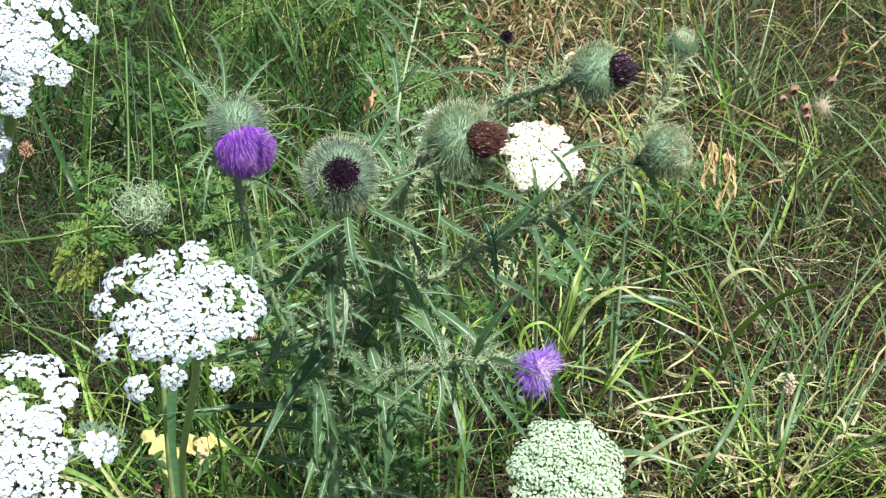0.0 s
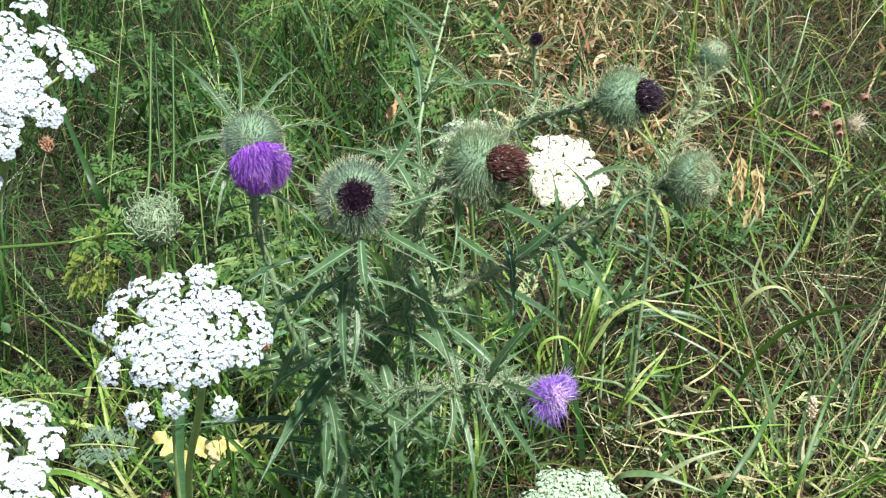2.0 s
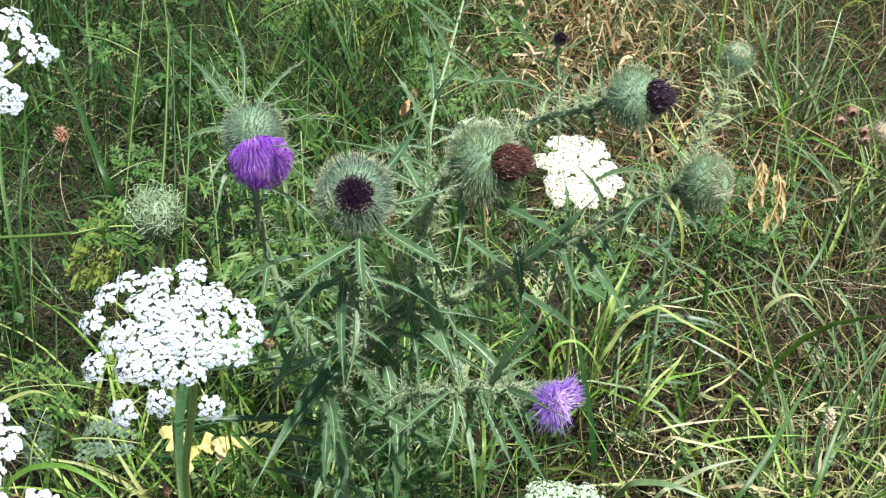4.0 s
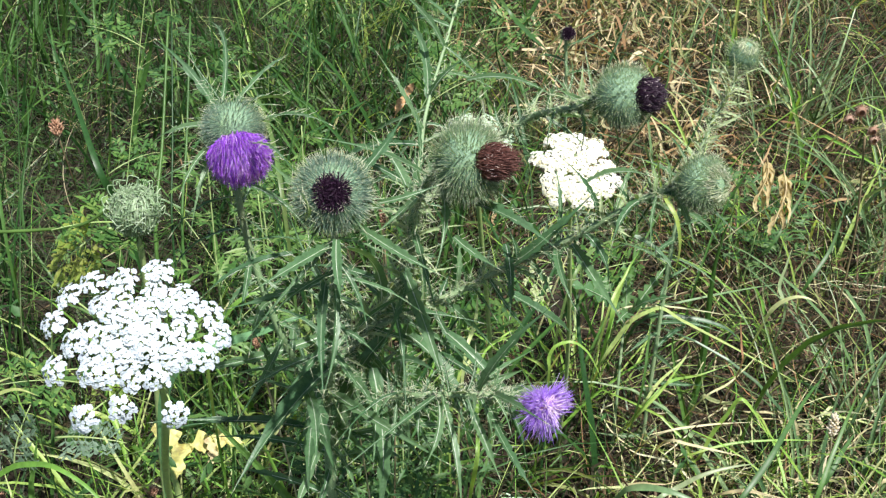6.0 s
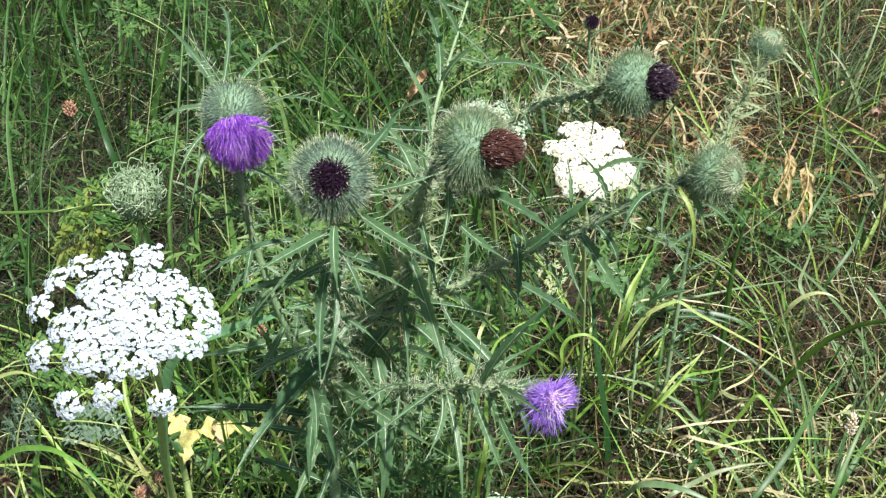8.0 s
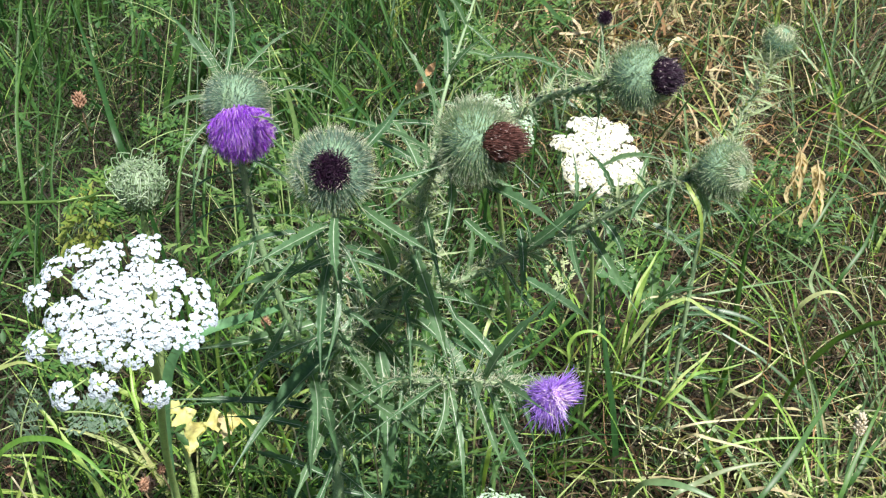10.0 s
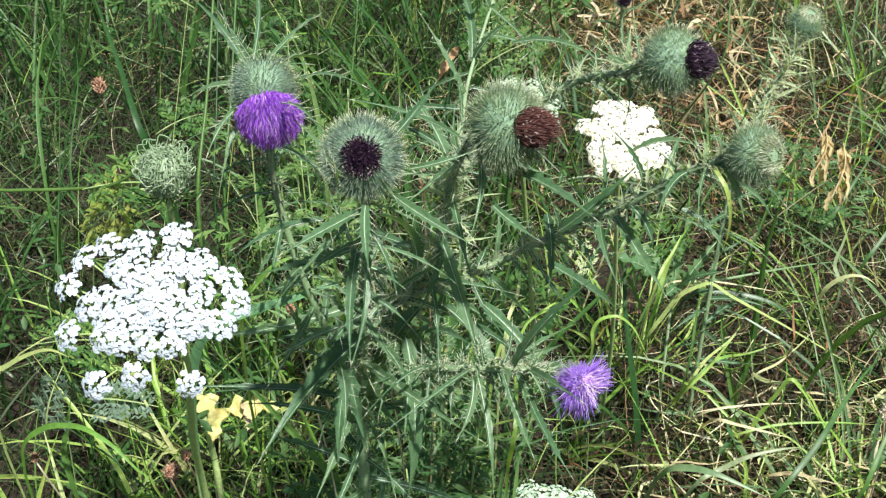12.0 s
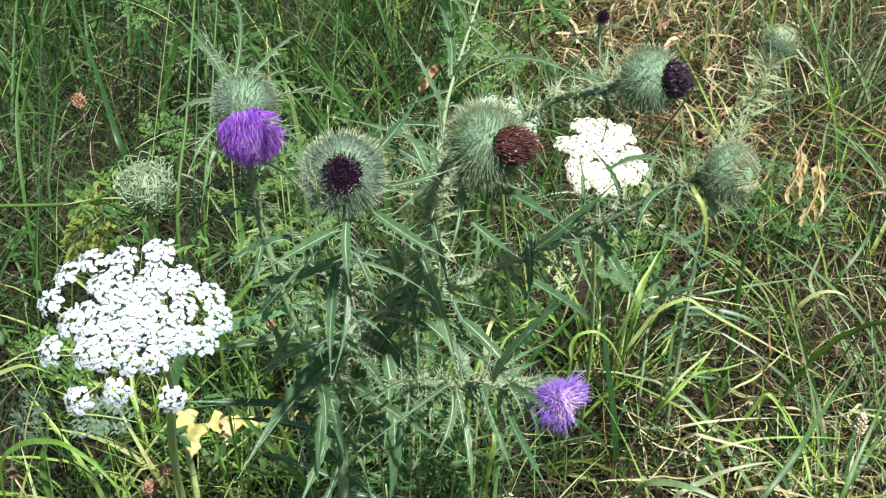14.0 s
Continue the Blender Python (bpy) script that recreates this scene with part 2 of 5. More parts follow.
def part(name, geo, mats, parent, label="", smooth=True):
    """One mesh object under a thing or a part."""
    ob = new(name, geo if isinstance(geo, bpy.types.Mesh) else geo.mesh(name, mats, smooth))
    ob.parent = parent
    if label:
        tagged(ob, label)
    return ob


def thing(name, place, label, category, group=""):
    ob = new(name)
    ob.empty_display_size = 0.02
    ob.location = place
    return tagged(ob, label, category, group)


def V(*a):
    return Vector(a)


def smooth_path(pts, steps=6):
    """A centripetal Catmull-Rom curve through pts, which keeps long and short stretches free of loops."""
    pts = [Vector(p) for p in pts]
    ext = [pts[0] * 2 - pts[1]] + pts + [pts[-1] * 2 - pts[-2]]
    out = []
    for i in range(1, len(ext) - 2):
        a, b, c, d = ext[i - 1:i + 3]
        t1 = max(1e-4, (b - a).length) ** 0.5
        t2 = t1 + max(1e-4, (c - b).length) ** 0.5
        t3 = t2 + max(1e-4, (d - c).length) ** 0.5
        for k in range(steps):
            t = t1 + (t2 - t1) * k / steps
            p = a.lerp(b, t / t1)
            q = b.lerp(c, (t - t1) / (t2 - t1))
            r = c.lerp(d, (t - t2) / (t3 - t2))
            p, r = p.lerp(q, t / t2), q.lerp(r, (t - t1) / (t3 - t1))
            out.append(p.lerp(r, (t - t1) / (t2 - t1)))
    out.append(pts[-1])
    return out


def turned(axis, place=(0, 0, 0), spin=0.0):
    """The pose whose z runs along axis."""
    return Matrix.Translation(place) @ Vector(axis).to_track_quat("Z", "Y").to_matrix().to_4x4() @ Matrix.Rotation(spin, 4, "Z")


def jitter(a):
    return V(rnd.uniform(-a, a), rnd.uniform(-a, a), rnd.uniform(-a, a))


# ---- ground ----
def ground_height(x, y):
    """Gentle unevenness of the soil."""
    return 0.012 * np.sin(x * 5.1 + 0.7) * np.cos(y * 4.3) + 0.008 * np.sin(x * 13 + y * 9)


def build_ground():
    line = np.concatenate([-np.geomspace(400, 5, 8), np.linspace(-4, 6, 101), np.geomspace(7, 400, 8)])
    xs, ys = np.meshgrid(line, line, indexing="ij")
    zs = np.where((np.abs(xs) < 7) & (np.abs(ys) < 7), ground_height(xs, ys), 0.0)
    k = len(line)
    ids = np.arange(k * k).reshape(k, k)
    quads = np.stack([ids[:-1, :-1], ids[1:, :-1], ids[1:, 1:], ids[:-1, 1:]], -1).reshape(-1, 4)
    me = bpy.data.meshes.new("ground")
    me.from_pydata(np.stack([xs, ys, zs], -1).reshape(-1, 3).tolist(), [], quads.tolist())
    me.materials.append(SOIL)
    tagged(new("ground", me), "brown soil littered with dead grass, darkened as if in shade", "ground", kind="structure")


build_ground()


# ---- grass sward ----
def sward(name, label, mat, x, y, z, length, az, lean, bend, width, segs=6, category="grass", outlying=False, foot=None, group="", wander=0.08, broken=0.0, fold=0.0):
    """Many blades in one mesh: each rises from (x, y, z), leans by lean and bends over by bend (radians) towards az.
    wander: how far a blade strays sideways; broken: the share of blades with a sharp bend; fold: how deep the blade is keeled."""
    n = len(x)
    s = np.linspace(0, 1, segs + 1)
    ang = lean[:, None] + bend[:, None] * s[None, :] ** 1.3
    if broken > 0:
        sharp = (rng.random(n) < broken) * rng.uniform(0.7, 1.9, n)
        ang = ang + sharp[:, None] * (s[None, :] > rng.uniform(0.35, 0.85, n)[:, None])
    ang = np.minimum(ang, 2.7)
    step = (length / segs)[:, None]
    mid = (ang[:, 1:] + ang[:, :-1]) / 2
    out = np.concatenate([np.zeros((n, 1)), np.cumsum(np.sin(mid) * step, 1)], 1)
    up = np.concatenate([np.zeros((n, 1)), np.cumsum(np.cos(mid) * step, 1)], 1)
    drift = rng.normal(0, wander, (n, 1)) * length[:, None] * s[None, :] ** 2
    drift = drift + rng.normal(0, wander * 0.35, (n, 1)) * length[:, None] * np.sin(s[None, :] * rng.uniform(3, 8, (n, 1)))
    px = x[:, None] + np.sin(az)[:, None] * out + np.cos(az)[:, None] * drift
    py = y[:, None] + np.cos(az)[:, None] * out - np.sin(az)[:, None] * drift
    pz = np.maximum(z[:, None] + up, 0.004 + 0.02 * rng.random((n, 1)))
    keep = ~(((py < 0.16) & (pz > 0.50)) | ((py < 0.45) & (pz > 0.62)) | (py < -0.05)).any(1)
    if outlying:
        keep = np.ones(n, dtype=bool)
    px, py, pz, az_, w_, ang = px[keep], py[keep], pz[keep], az[keep], width[keep], ang[keep]
    n = len(px)
    if n == 0:
        return None
    w = w_[:, None] * np.maximum(1 - s ** 2.2, 0.04)[None, :] * (0.75 + 0.25 * np.minimum(1, s * 6))[None, :] / 2
    twist = rng.normal(0, 0.7, (n, 1)) * s[None, :] + rng.normal(0, 0.5, (n, 1))
    sx, sy = np.cos(az_)[:, None], -np.sin(az_)[:, None]
    nx, ny, nz = np.sin(az_)[:, None] * -np.cos(ang), np.cos(az_)[:, None] * -np.cos(ang), np.sin(ang)
    ct, sn = np.cos(twist), np.sin(twist)
    ex, ey, ez = sx * ct + nx * sn, sy * ct + ny * sn, nz * sn
    across = [-1, 0, 1] if fold > 0 else [-1, 1]
    lines = []
    for k in across:
        lift = fold * w * (abs(k) - 0.5) if fold > 0 else 0.0
        qx, qy, qz = nx * ct - sx * sn, ny * ct - sy * sn, nz * ct
        lines.append(np.stack([px + ex * w * k + qx * lift, py + ey * w * k + qy * lift, pz + ez * w * k + qz * lift], -1))
    m = len(across)
    verts = np.stack(lines, 2).reshape(-1, 3)
    if foot is not None:
        verts = verts - np.array(foot)
    per = m * (segs + 1)
    b = (np.arange(n) * per)[:, None] + m * np.arange(segs)[None, :]
    quads = np.concatenate([np.stack([b + k, b + k + 1, b + k + 1 + m, b + k + m], -1).reshape(-1, 4) for k in range(m - 1)])
    me = bpy.data.meshes.new(name)
    me.vertices.add(len(verts)); me.vertices.foreach_set("co", verts.astype(np.float32).ravel())
    me.loops.add(quads.size); me.loops.foreach_set("vertex_index", quads.astype(np.int32).ravel())
    me.polygons.add(len(quads)); me.polygons.foreach_set("loop_start", np.arange(0, quads.size, 4, dtype=np.int32))
    me.polygons.foreach_set("use_smooth", np.full(len(quads), fold == 0))
    me.update(calc_edges=True)
    me.materials.append(mat)
    ob = new(name, me)
    if foot is None:
        return tagged(ob, label, category, kind="stuff")
    ob.location = foot
    return tagged(ob, label, category, group)


def patchy(x, y, scale, seed):
    """A smooth value of about 0 to 1 that changes over the field."""
    a = np.sin(x * scale + seed) + np.sin(y * scale * 1.3 + 2.1 * seed) + np.sin((x + y) * scale * 0.7 + 3.3 * seed) + np.sin((x - 1.7 * y) * scale * 0.9 + seed * 5)
    return np.clip(0.5 + a / 6, 0.0, 1.0)


def spread(n, x0, x1, y0, y1, keep=None):
    x, y = rng.uniform(x0, x1, n), rng.uniform(y0, y1, n)
    bare = (np.abs(x - 0.34) < 0.06) & (y > 1.0) & (y < 1.5)   # thinner round the far thistle
    x, y = x[~bare], y[~bare]
    n = len(x)
    if keep is not None:
        ok = rng.random(n) < keep(x, y)
        x, y = x[ok], y[ok]
    return x, y, ground_height(x, y)


def leftness(x, y):
    """1 on the lush side of the field, 0 on the dry side."""
    away = np.clip(np.abs(y - 1.2) - 1.2, 0, 3)
    return 1 / (1 + np.exp(np.clip((x - 0.12 - 0.02 * y - 0.35 * away * np.sin(y * 1.3 + 0.8)) * 7 / (1 + away), -30, 30)))


def golden(x, y):
    """1 in the middle of the patch of bleached straw."""
    return np.exp(-((x - 0.58) / 0.25) ** 2 - ((y - 2.1) / 0.6) ** 2)


def hollow(x, y):
    """Small dark hollows in the grass of the dry side."""
    return np.where((leftness(x, y) < 0.5) & (y < 1.7) & (patchy(x, y, 19, 12) < 0.44), 0.30, 1.0)


def thin(lo, hi, n, power=2.5):
    """Widths of which most are near lo and few reach hi."""
    return lo + (hi - lo) * rng.random(n) ** power


def build_sward():
    U = rng.uniform
    # tall lush blades, few of them broad
    x, y, z = spread(7600, -2.2, 1.0, 0.25, 4.2, lambda a, b: leftness(a, b) * (0.08 + 0.92 * patchy(a, b, 5, 1) ** 1.5) * np.where(a < -0.4, 0.55, 0.75))
    n = len(x)
    sward("tall_grass", "tall lush green grass blades standing close together", LUSH, x, y, z, U(0.24, 0.62, n), U(0, 6.28, n), U(0.0, 0.45, n), U(0.05, 1.3, n), thin(0.004, 0.016, n, 1.7), 8, broken=0.10, fold=0.5)
    # middling blades everywhere, thinner on the dry side
    x, y, z = spread(22000, -2.0, 2.4, 0.15, 4.2, lambda a, b: (1 - 0.6 * golden(a, b)) * hollow(a, b) * (np.where(b > 1.0, 0.42, 0.20) + 0.6 * leftness(a, b)) * np.where(a < -0.4, 0.35, np.where((a > 0.35) & (b < 1.8), 0.62, 1.0)) * (0.04 + 0.96 * patchy(a, b, 7, 2) ** 1.4))
    n = len(x)
    lf = leftness(x, y)
    sward("meadow_grass", "green meadow grass arching over in all directions", GRASS, x, y, z, U(0.12, 0.42, n) * (1 + 0.3 * lf), U(0, 6.28, n), U(0.05, 0.8, n), U(0.4, 2.3, n), thin(0.0018, 0.008, n, 1.6), 8, wander=0.14, broken=0.12, fold=0.4)
    # short dark blades that hide the soil
    x, y, z = spread(28000, -2.0, 2.4, 0.2, 4.0, lambda a, b: (1 - 0.9 * golden(a, b)) * (0.80 + 0.20 * leftness(a, b)))
    n = len(x)
    sward("short_grass", "short dark green grass blades low in the sward", LUSH, x, y, z, U(0.06, 0.22, n), U(0, 6.28, n), U(0.1, 1.2, n), U(0.2, 1.6, n), thin(0.0012, 0.0045, n, 1.5), 5, wander=0.16)
    # yellow-green arching blades on the dry side, thickest close by
    x, y, z = spread(1750, -0.1, 2.2, 0.3, 1.5, lambda a, b: hollow(a, b) * 1.3 * (1 - leftness(a, b)) * (0.03 + 0.97 * patchy(a, b, 6, 3) ** 1.5) * np.where(b < 0.62, 1.3, np.where(b < 0.85, 0.8, 0.25)))
    n = len(x)
    sward("pale_grass", "sunlit yellow-green grass blades lying over", LIME, x, y, z + U(0, 0.06, n), U(0.14, 0.44, n), U(0, 6.28, n), U(0.2, 1.2, n), U(0.1, 1.7, n), thin(0.0012, 0.0062, n, 1.7), 9, wander=0.14, broken=0.18, fold=0.4)
    # tufts of longer blades that arch outwards together
    cx, cy, cz = spread(34, 0.14, 1.7, 0.36, 1.6, lambda a, b: (1 - leftness(a, b)) * np.where(b < 0.9, 1.0, 0.28))
    for a, c in zip(cx, cy):
        n = rng.integers(9, 18)
        x, y = a + rng.normal(0, 0.012, n), c + rng.normal(0, 0.012, n)
        sward("grass_tuft", "tuft of bright yellow-green grass blades arching over", LIME, x, y, ground_height(x, y), U(0.20, 0.50, n), U(0, 6.28) + rng.normal(0, 0.7, n), U(0.1, 0.8, n), U(0.5, 2.0, n), thin(0.002, 0.0075, n, 1.3), 10, "grass tuft", False, (a, c, 0.0), "grass tufts", 0.10, 0.2, 0.5)
    cx, cy, cz = spread(54, 0.2, 1.7, 0.36, 1.9, lambda a, b: 1 - leftness(a, b))
    for a, c in zip(cx, cy):
        n = rng.integers(9, 18)
        x, y = a + rng.normal(0, 0.015, n), c + rng.normal(0, 0.015, n)
        sward("grass_tuft", "tuft of grey-green grass blades between dry straw", GREYGREEN, x, y, ground_height(x, y), U(0.20, 0.50, n), U(0, 6.28) + rng.normal(0, 0.9, n), U(0.05, 0.7, n), U(0.3, 1.7, n), thin(0.002, 0.0085, n, 1.3), 9, "grass tuft", False, (a, c, 0.0), "grass tufts", 0.10, 0.2, 0.5)
    # thin pale straws lying across the near grass
    x, y, z = spread(620, 0.2, 1.3, 0.38, 1.2, lambda a, b: (1 - leftness(a, b)) * (0.1 + 0.9 * patchy(a, b, 8, 14)))
    n = len(x)
    sward("pale_straw", "thin pale straws lying across the grass", PALE, x, y, z + U(0.02, 0.12, n), U(0.05, 0.24, n), U(0, 6.28, n), U(0.8, 1.7, n), U(-0.5, 0.9, n), thin(0.0008, 0.0036, n, 2.2), 7, "straw", wander=0.16, broken=0.2)
    # crumbled bleached straw and dead leaf bits at the back of the dry side
    x, y, z = spread(22000, 0.0, 2.6, 1.25, 4.2, lambda a, b: (1 - leftness(a, b)) * (0.03 + 0.10 * patchy(a, b, 5, 8)) + golden(a, b))
    n = len(x)
    sward("bleached_straw", "crumbled golden brown straw lit by the sun", BLEACHED, x, y, z + U(0, 0.15, n), U(0.03, 0.17, n), U(0, 6.28, n), U(0.3, 1.7, n), U(-0.6, 1.6, n), thin(0.0022, 0.011, n, 2.0), 6, "straw", wander=0.2, broken=0.3)
    # rusty dead strands among the green on the dry side
    x, y, z = spread(380, 0.12, 1.6, 0.34, 1.6, lambda a, b: (1 - leftness(a, b)) * (0.1 + 0.9 * patchy(a, b, 9, 15)))
    n = len(x)
    sward("rusty_strands", "rust-brown dead grass strands", RUST_STRAND, x, y, z + U(0.03, 0.16, n), U(0.05, 0.20, n), U(0, 6.28, n), U(0.4, 1.7, n), U(-0.6, 1.6, n), thin(0.0009, 0.005, n, 2.5), 7, "straw", wander=0.2, broken=0.2)
    # a little patch of bleached straw close by
    x, y, z = spread(1500, 0.3, 1.0, 0.34, 0.75, lambda a, b: np.exp(-((a - 0.56) / 0.16) ** 2 - ((b - 0.52) / 0.10) ** 2))
    n = len(x)
    sward("straw_litter", "golden broken straw lying in the grass", PALE, x, y, z + U(0.03, 0.16, n), U(0.03, 0.12, n), U(0, 6.28, n), U(0.7, 1.7, n), U(-0.5, 0.9, n), thin(0.0015, 0.007, n, 1.8), 6, "straw", wander=0.2, broken=0.2)
    # light blades here and there on the lush side
    x, y, z = spread(2100, -1.8, 0.5, 0.3, 3.6, lambda a, b: leftness(a, b) * patchy(a, b, 6, 9) * np.where(a < -0.4, 0.12, 1.0) * np.where(b < 0.6, 0.4, 1.0))
    n = len(x)
    sward("light_grass", "light green grass blades among the darker ones", LIME, x, y, z, U(0.18, 0.48, n), U(0, 6.28, n), U(0.0, 0.6, n), U(0.2, 1.8, n), thin(0.0016, 0.0075, n, 1.6), 8, broken=0.12, fold=0.4)
    # small lit blades close by on the lush side
    x, y, z = spread(260, -0.55, 0.0, 0.28, 0.85)
    n = len(x)
    sward("young_grass", "short light green grass blades near the wild carrot", LIME, x, y, z, U(0.12, 0.36, n), U(0, 6.28, n), U(0.0, 0.7, n), U(0.2, 1.8, n), thin(0.003, 0.011, n, 1.3), 7, broken=0.1, fold=0.4)
    # upright green and pale blades through the straw at the back
    x, y, z = spread(3600, 0.1, 2.4, 1.1, 4.0, lambda a, b: (1 - leftness(a, b)) * (0.04 + 0.96 * patchy(a, b, 9, 31) ** 2.2) * (1 - 0.25 * golden(a, b)))
    n = len(x)
    half = n // 2
    for mat, part_, name in ((GREYGREEN, slice(0, half), "upright_grass"), (LIME, slice(half, n), "upright_pale_grass")):
        m = len(x[part_])
        sward(name, "upright grass blades among the dry straw", mat, x[part_], y[part_], z[part_], U(0.2, 0.46, m), U(0, 6.28, m), U(0.0, 0.5, m), U(0.2, 2.0, m), thin(0.0022, 0.012, m, 1.8), 8, broken=0.2, fold=0.4)
    # dead matter low down, its dark colours standing for shade between the blades
    for count, name, label, mat, side in ((30000, "dead_thatch", "dead thatch under the dry grass, coloured dark for the shade", THATCH, lambda a, b: 1 - leftness(a, b)), (24000, "damp_thatch", "dead thatch under the lush grass, coloured darker for the shade", THATCH_SHADED, leftness)):
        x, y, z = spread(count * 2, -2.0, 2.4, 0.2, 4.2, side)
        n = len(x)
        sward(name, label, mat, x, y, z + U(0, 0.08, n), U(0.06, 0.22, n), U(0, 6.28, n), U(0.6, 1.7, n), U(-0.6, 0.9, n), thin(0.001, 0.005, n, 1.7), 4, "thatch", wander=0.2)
    # hair-fine withered stems in a soft tangle
    x, y, z = spread(20000, -2.0, 2.4, 0.3, 4.2, lambda a, b: (0.18 * leftness(a, b) * patchy(a, b, 4, 21) * np.where(a < -0.25, 1.2, 0.5)) + (1 - leftness(a, b)) * (0.05 + 0.95 * patchy(a, b, 6, 4) ** 1.8) * (1 - 0.5 * golden(a, b)) * np.where(b > 1.3, 1.0, np.where(a > 0.45, 0.45, 0.65)))
    n = len(x)
    sward("withered_stems", "hair-fine withered grass stems in a tangle", HAIR, x, y, z + U(0, 0.10, n), U(0.06, 0.32, n), U(0, 6.28, n), U(0.1, 1.6, n), U(-0.5, 2.0, n), thin(0.0006, 0.0022, n, 1.6), 8, "straw", wander=0.22, broken=0.15)
    # broader straw standing and lying on the dry side
    x, y, z = spread(4200, -2.0, 2.4, 0.3, 4.2, lambda a, b: 0.02 + 0.94 * hollow(a, b) * (1 - leftness(a, b)) * (0.08 + 0.92 * patchy(a, b, 4, 4) ** 1.4) * np.clip(b * 0.9 - 0.35, 0.30, 1) * np.where((a > 0.5) & (b > 0.7) & (b < 1.4), 0.35, 1.0))
    n = len(x)
    sward("dry_straw", "tangle of dead brown straw and withered grass", STRAW, x, y, z + U(0, 0.10, n), U(0.08, 0.38, n), U(0, 6.28, n), U(0.2, 1.5, n), U(-0.6, 1.8, n), thin(0.001, 0.0055, n, 2.2), 8, "straw", wander=0.18, broken=0.25)

    # the meadow goes on all round, thinning out
    r, a = 2.7 * np.sqrt(-2 * np.log(1 - rng.random(120000) * 0.999)), U(0, 6.28, 120000)
    x, y = 0.2 + r * np.cos(a), 1.5 + r * np.sin(a)
    edge = 0.12 * np.sin(x * 7) + 0.12 * np.sin(y * 9 + x * 3)
    out = (x < -1.8 + edge) | (x > 1.75 + edge) | (y < 0.28) | (y > 3.7 + edge)
    x, y = x[out], y[out]
    lush = rng.random(len(x)) < 0.5 + 0.45 * leftness(x, y)
    for name, label, mat, some in (("outlying_grass", "green meadow grass further off", GRASS, lush), ("outlying_straw", "dry straw-coloured grass further off", STRAW, ~lush)):
        p, q = x[some], y[some]
        n = len(p)
        tall = np.where(q < 0.3, 0.5, 1.0)
        sward(name, label, mat, p, q, ground_height(p, q), U(0.16, 0.40, n) * tall, U(0, 6.28, n), U(0.0, 0.6, n), U(0.2, 1.6, n), U(0.008, 0.018, n), 2, outlying=True)


build_sward()


def build_herbs():
    """Small oval leaves low in the grass, in one mesh."""
    g = Geo()
    x, y, z = spread(1500, -1.8, 0.5, 0.25, 3.0, lambda a, b: leftness(a, b) * (0.05 + 0.95 * patchy(a, b, 6, 6) ** 1.5))
    for a, b, c in zip(x, y, z):
        h = rnd.uniform(0.04, 0.26 if b > 0.5 else 0.4)
        c0 = V(a, b, c + h)
        size = rnd.uniform(0.7, 1.7)
        for k in range(rnd.choice((3, 3, 5))):
            az = k * 2.09 + rnd.uniform(-0.4, 0.4) + a * 40
            ln, wd = rnd.uniform(0.010, 0.022) * size, rnd.uniform(0.004, 0.009) * size
            d = V(math.cos(az), math.sin(az), rnd.uniform(-0.7, 0.3))
            g.ribbon([c0, c0 + d * ln * 0.4, c0 + d * ln * 0.75 + V(0, 0, -0.001), c0 + d * ln], [0.001, wd, wd * 0.8, 0.0005], V(0, 0, 1), 0.35)
        g.spike(c0, V(a + rnd.uniform(-0.03, 0.03), b + rnd.uniform(-0.03, 0.03), c), 0.0006)
    tagged(new("herb_leaves", g.mesh("herb_leaves", [HERB])), "small green trefoil and herb leaves among the grass", "herbs", kind="stuff")


build_herbs()


def divided_leaf(g, base, d, ln, pairs, wide, droop):
    """Adds a leaf of narrow pointed leaflets, each with a side lobe or two, to a mesh."""
    side = d.cross(V(0, 0, 1)).normalized()
    at = lambda t: base + d * ln * t + V(0, 0, -droop * ln * t * t)
    pts = [at(i / 5) for i in range(6)]
    g.tube(pts, [0.0008, 0.0007, 0.0006, 0.0005, 0.0004, 0.0003], 3)
    for i in range(pairs + 1):
        t = 0.25 + 0.75 * i / pairs
        for sgn in ((-1, 1) if i < pairs else (0,)):
            w = wide * (1.15 - 0.6 * abs(t - 0.5)) * rnd.uniform(0.75, 1.2)
            o = (side * sgn + d * rnd.uniform(0.4, 0.9) + V(0, 0, rnd.uniform(-0.7, 0.1))).normalized()
            p = at(t)
            up = V(0, -0.4, 0.9) + jitter(0.3)
            g.ribbon([p, p + o * w * 0.4, p + o * w * 0.75, p + o * w + V(0, 0, -0.08 * w)], [0.0008, w * 0.17, w * 0.13, 0.0003], up, 0.3)
            for q in (0.35, 0.6):
                for s2 in (-1, 1):
                    if rnd.random() < 0.7:
                        e = (o + o.cross(up).normalized() * s2 * 0.8).normalized()
                        r0 = p + o * w * q
                        g.ribbon([r0, r0 + e * w * 0.2, r0 + e * w * 0.38], [w * 0.08, w * 0.09, 0.0003], up, 0.2)


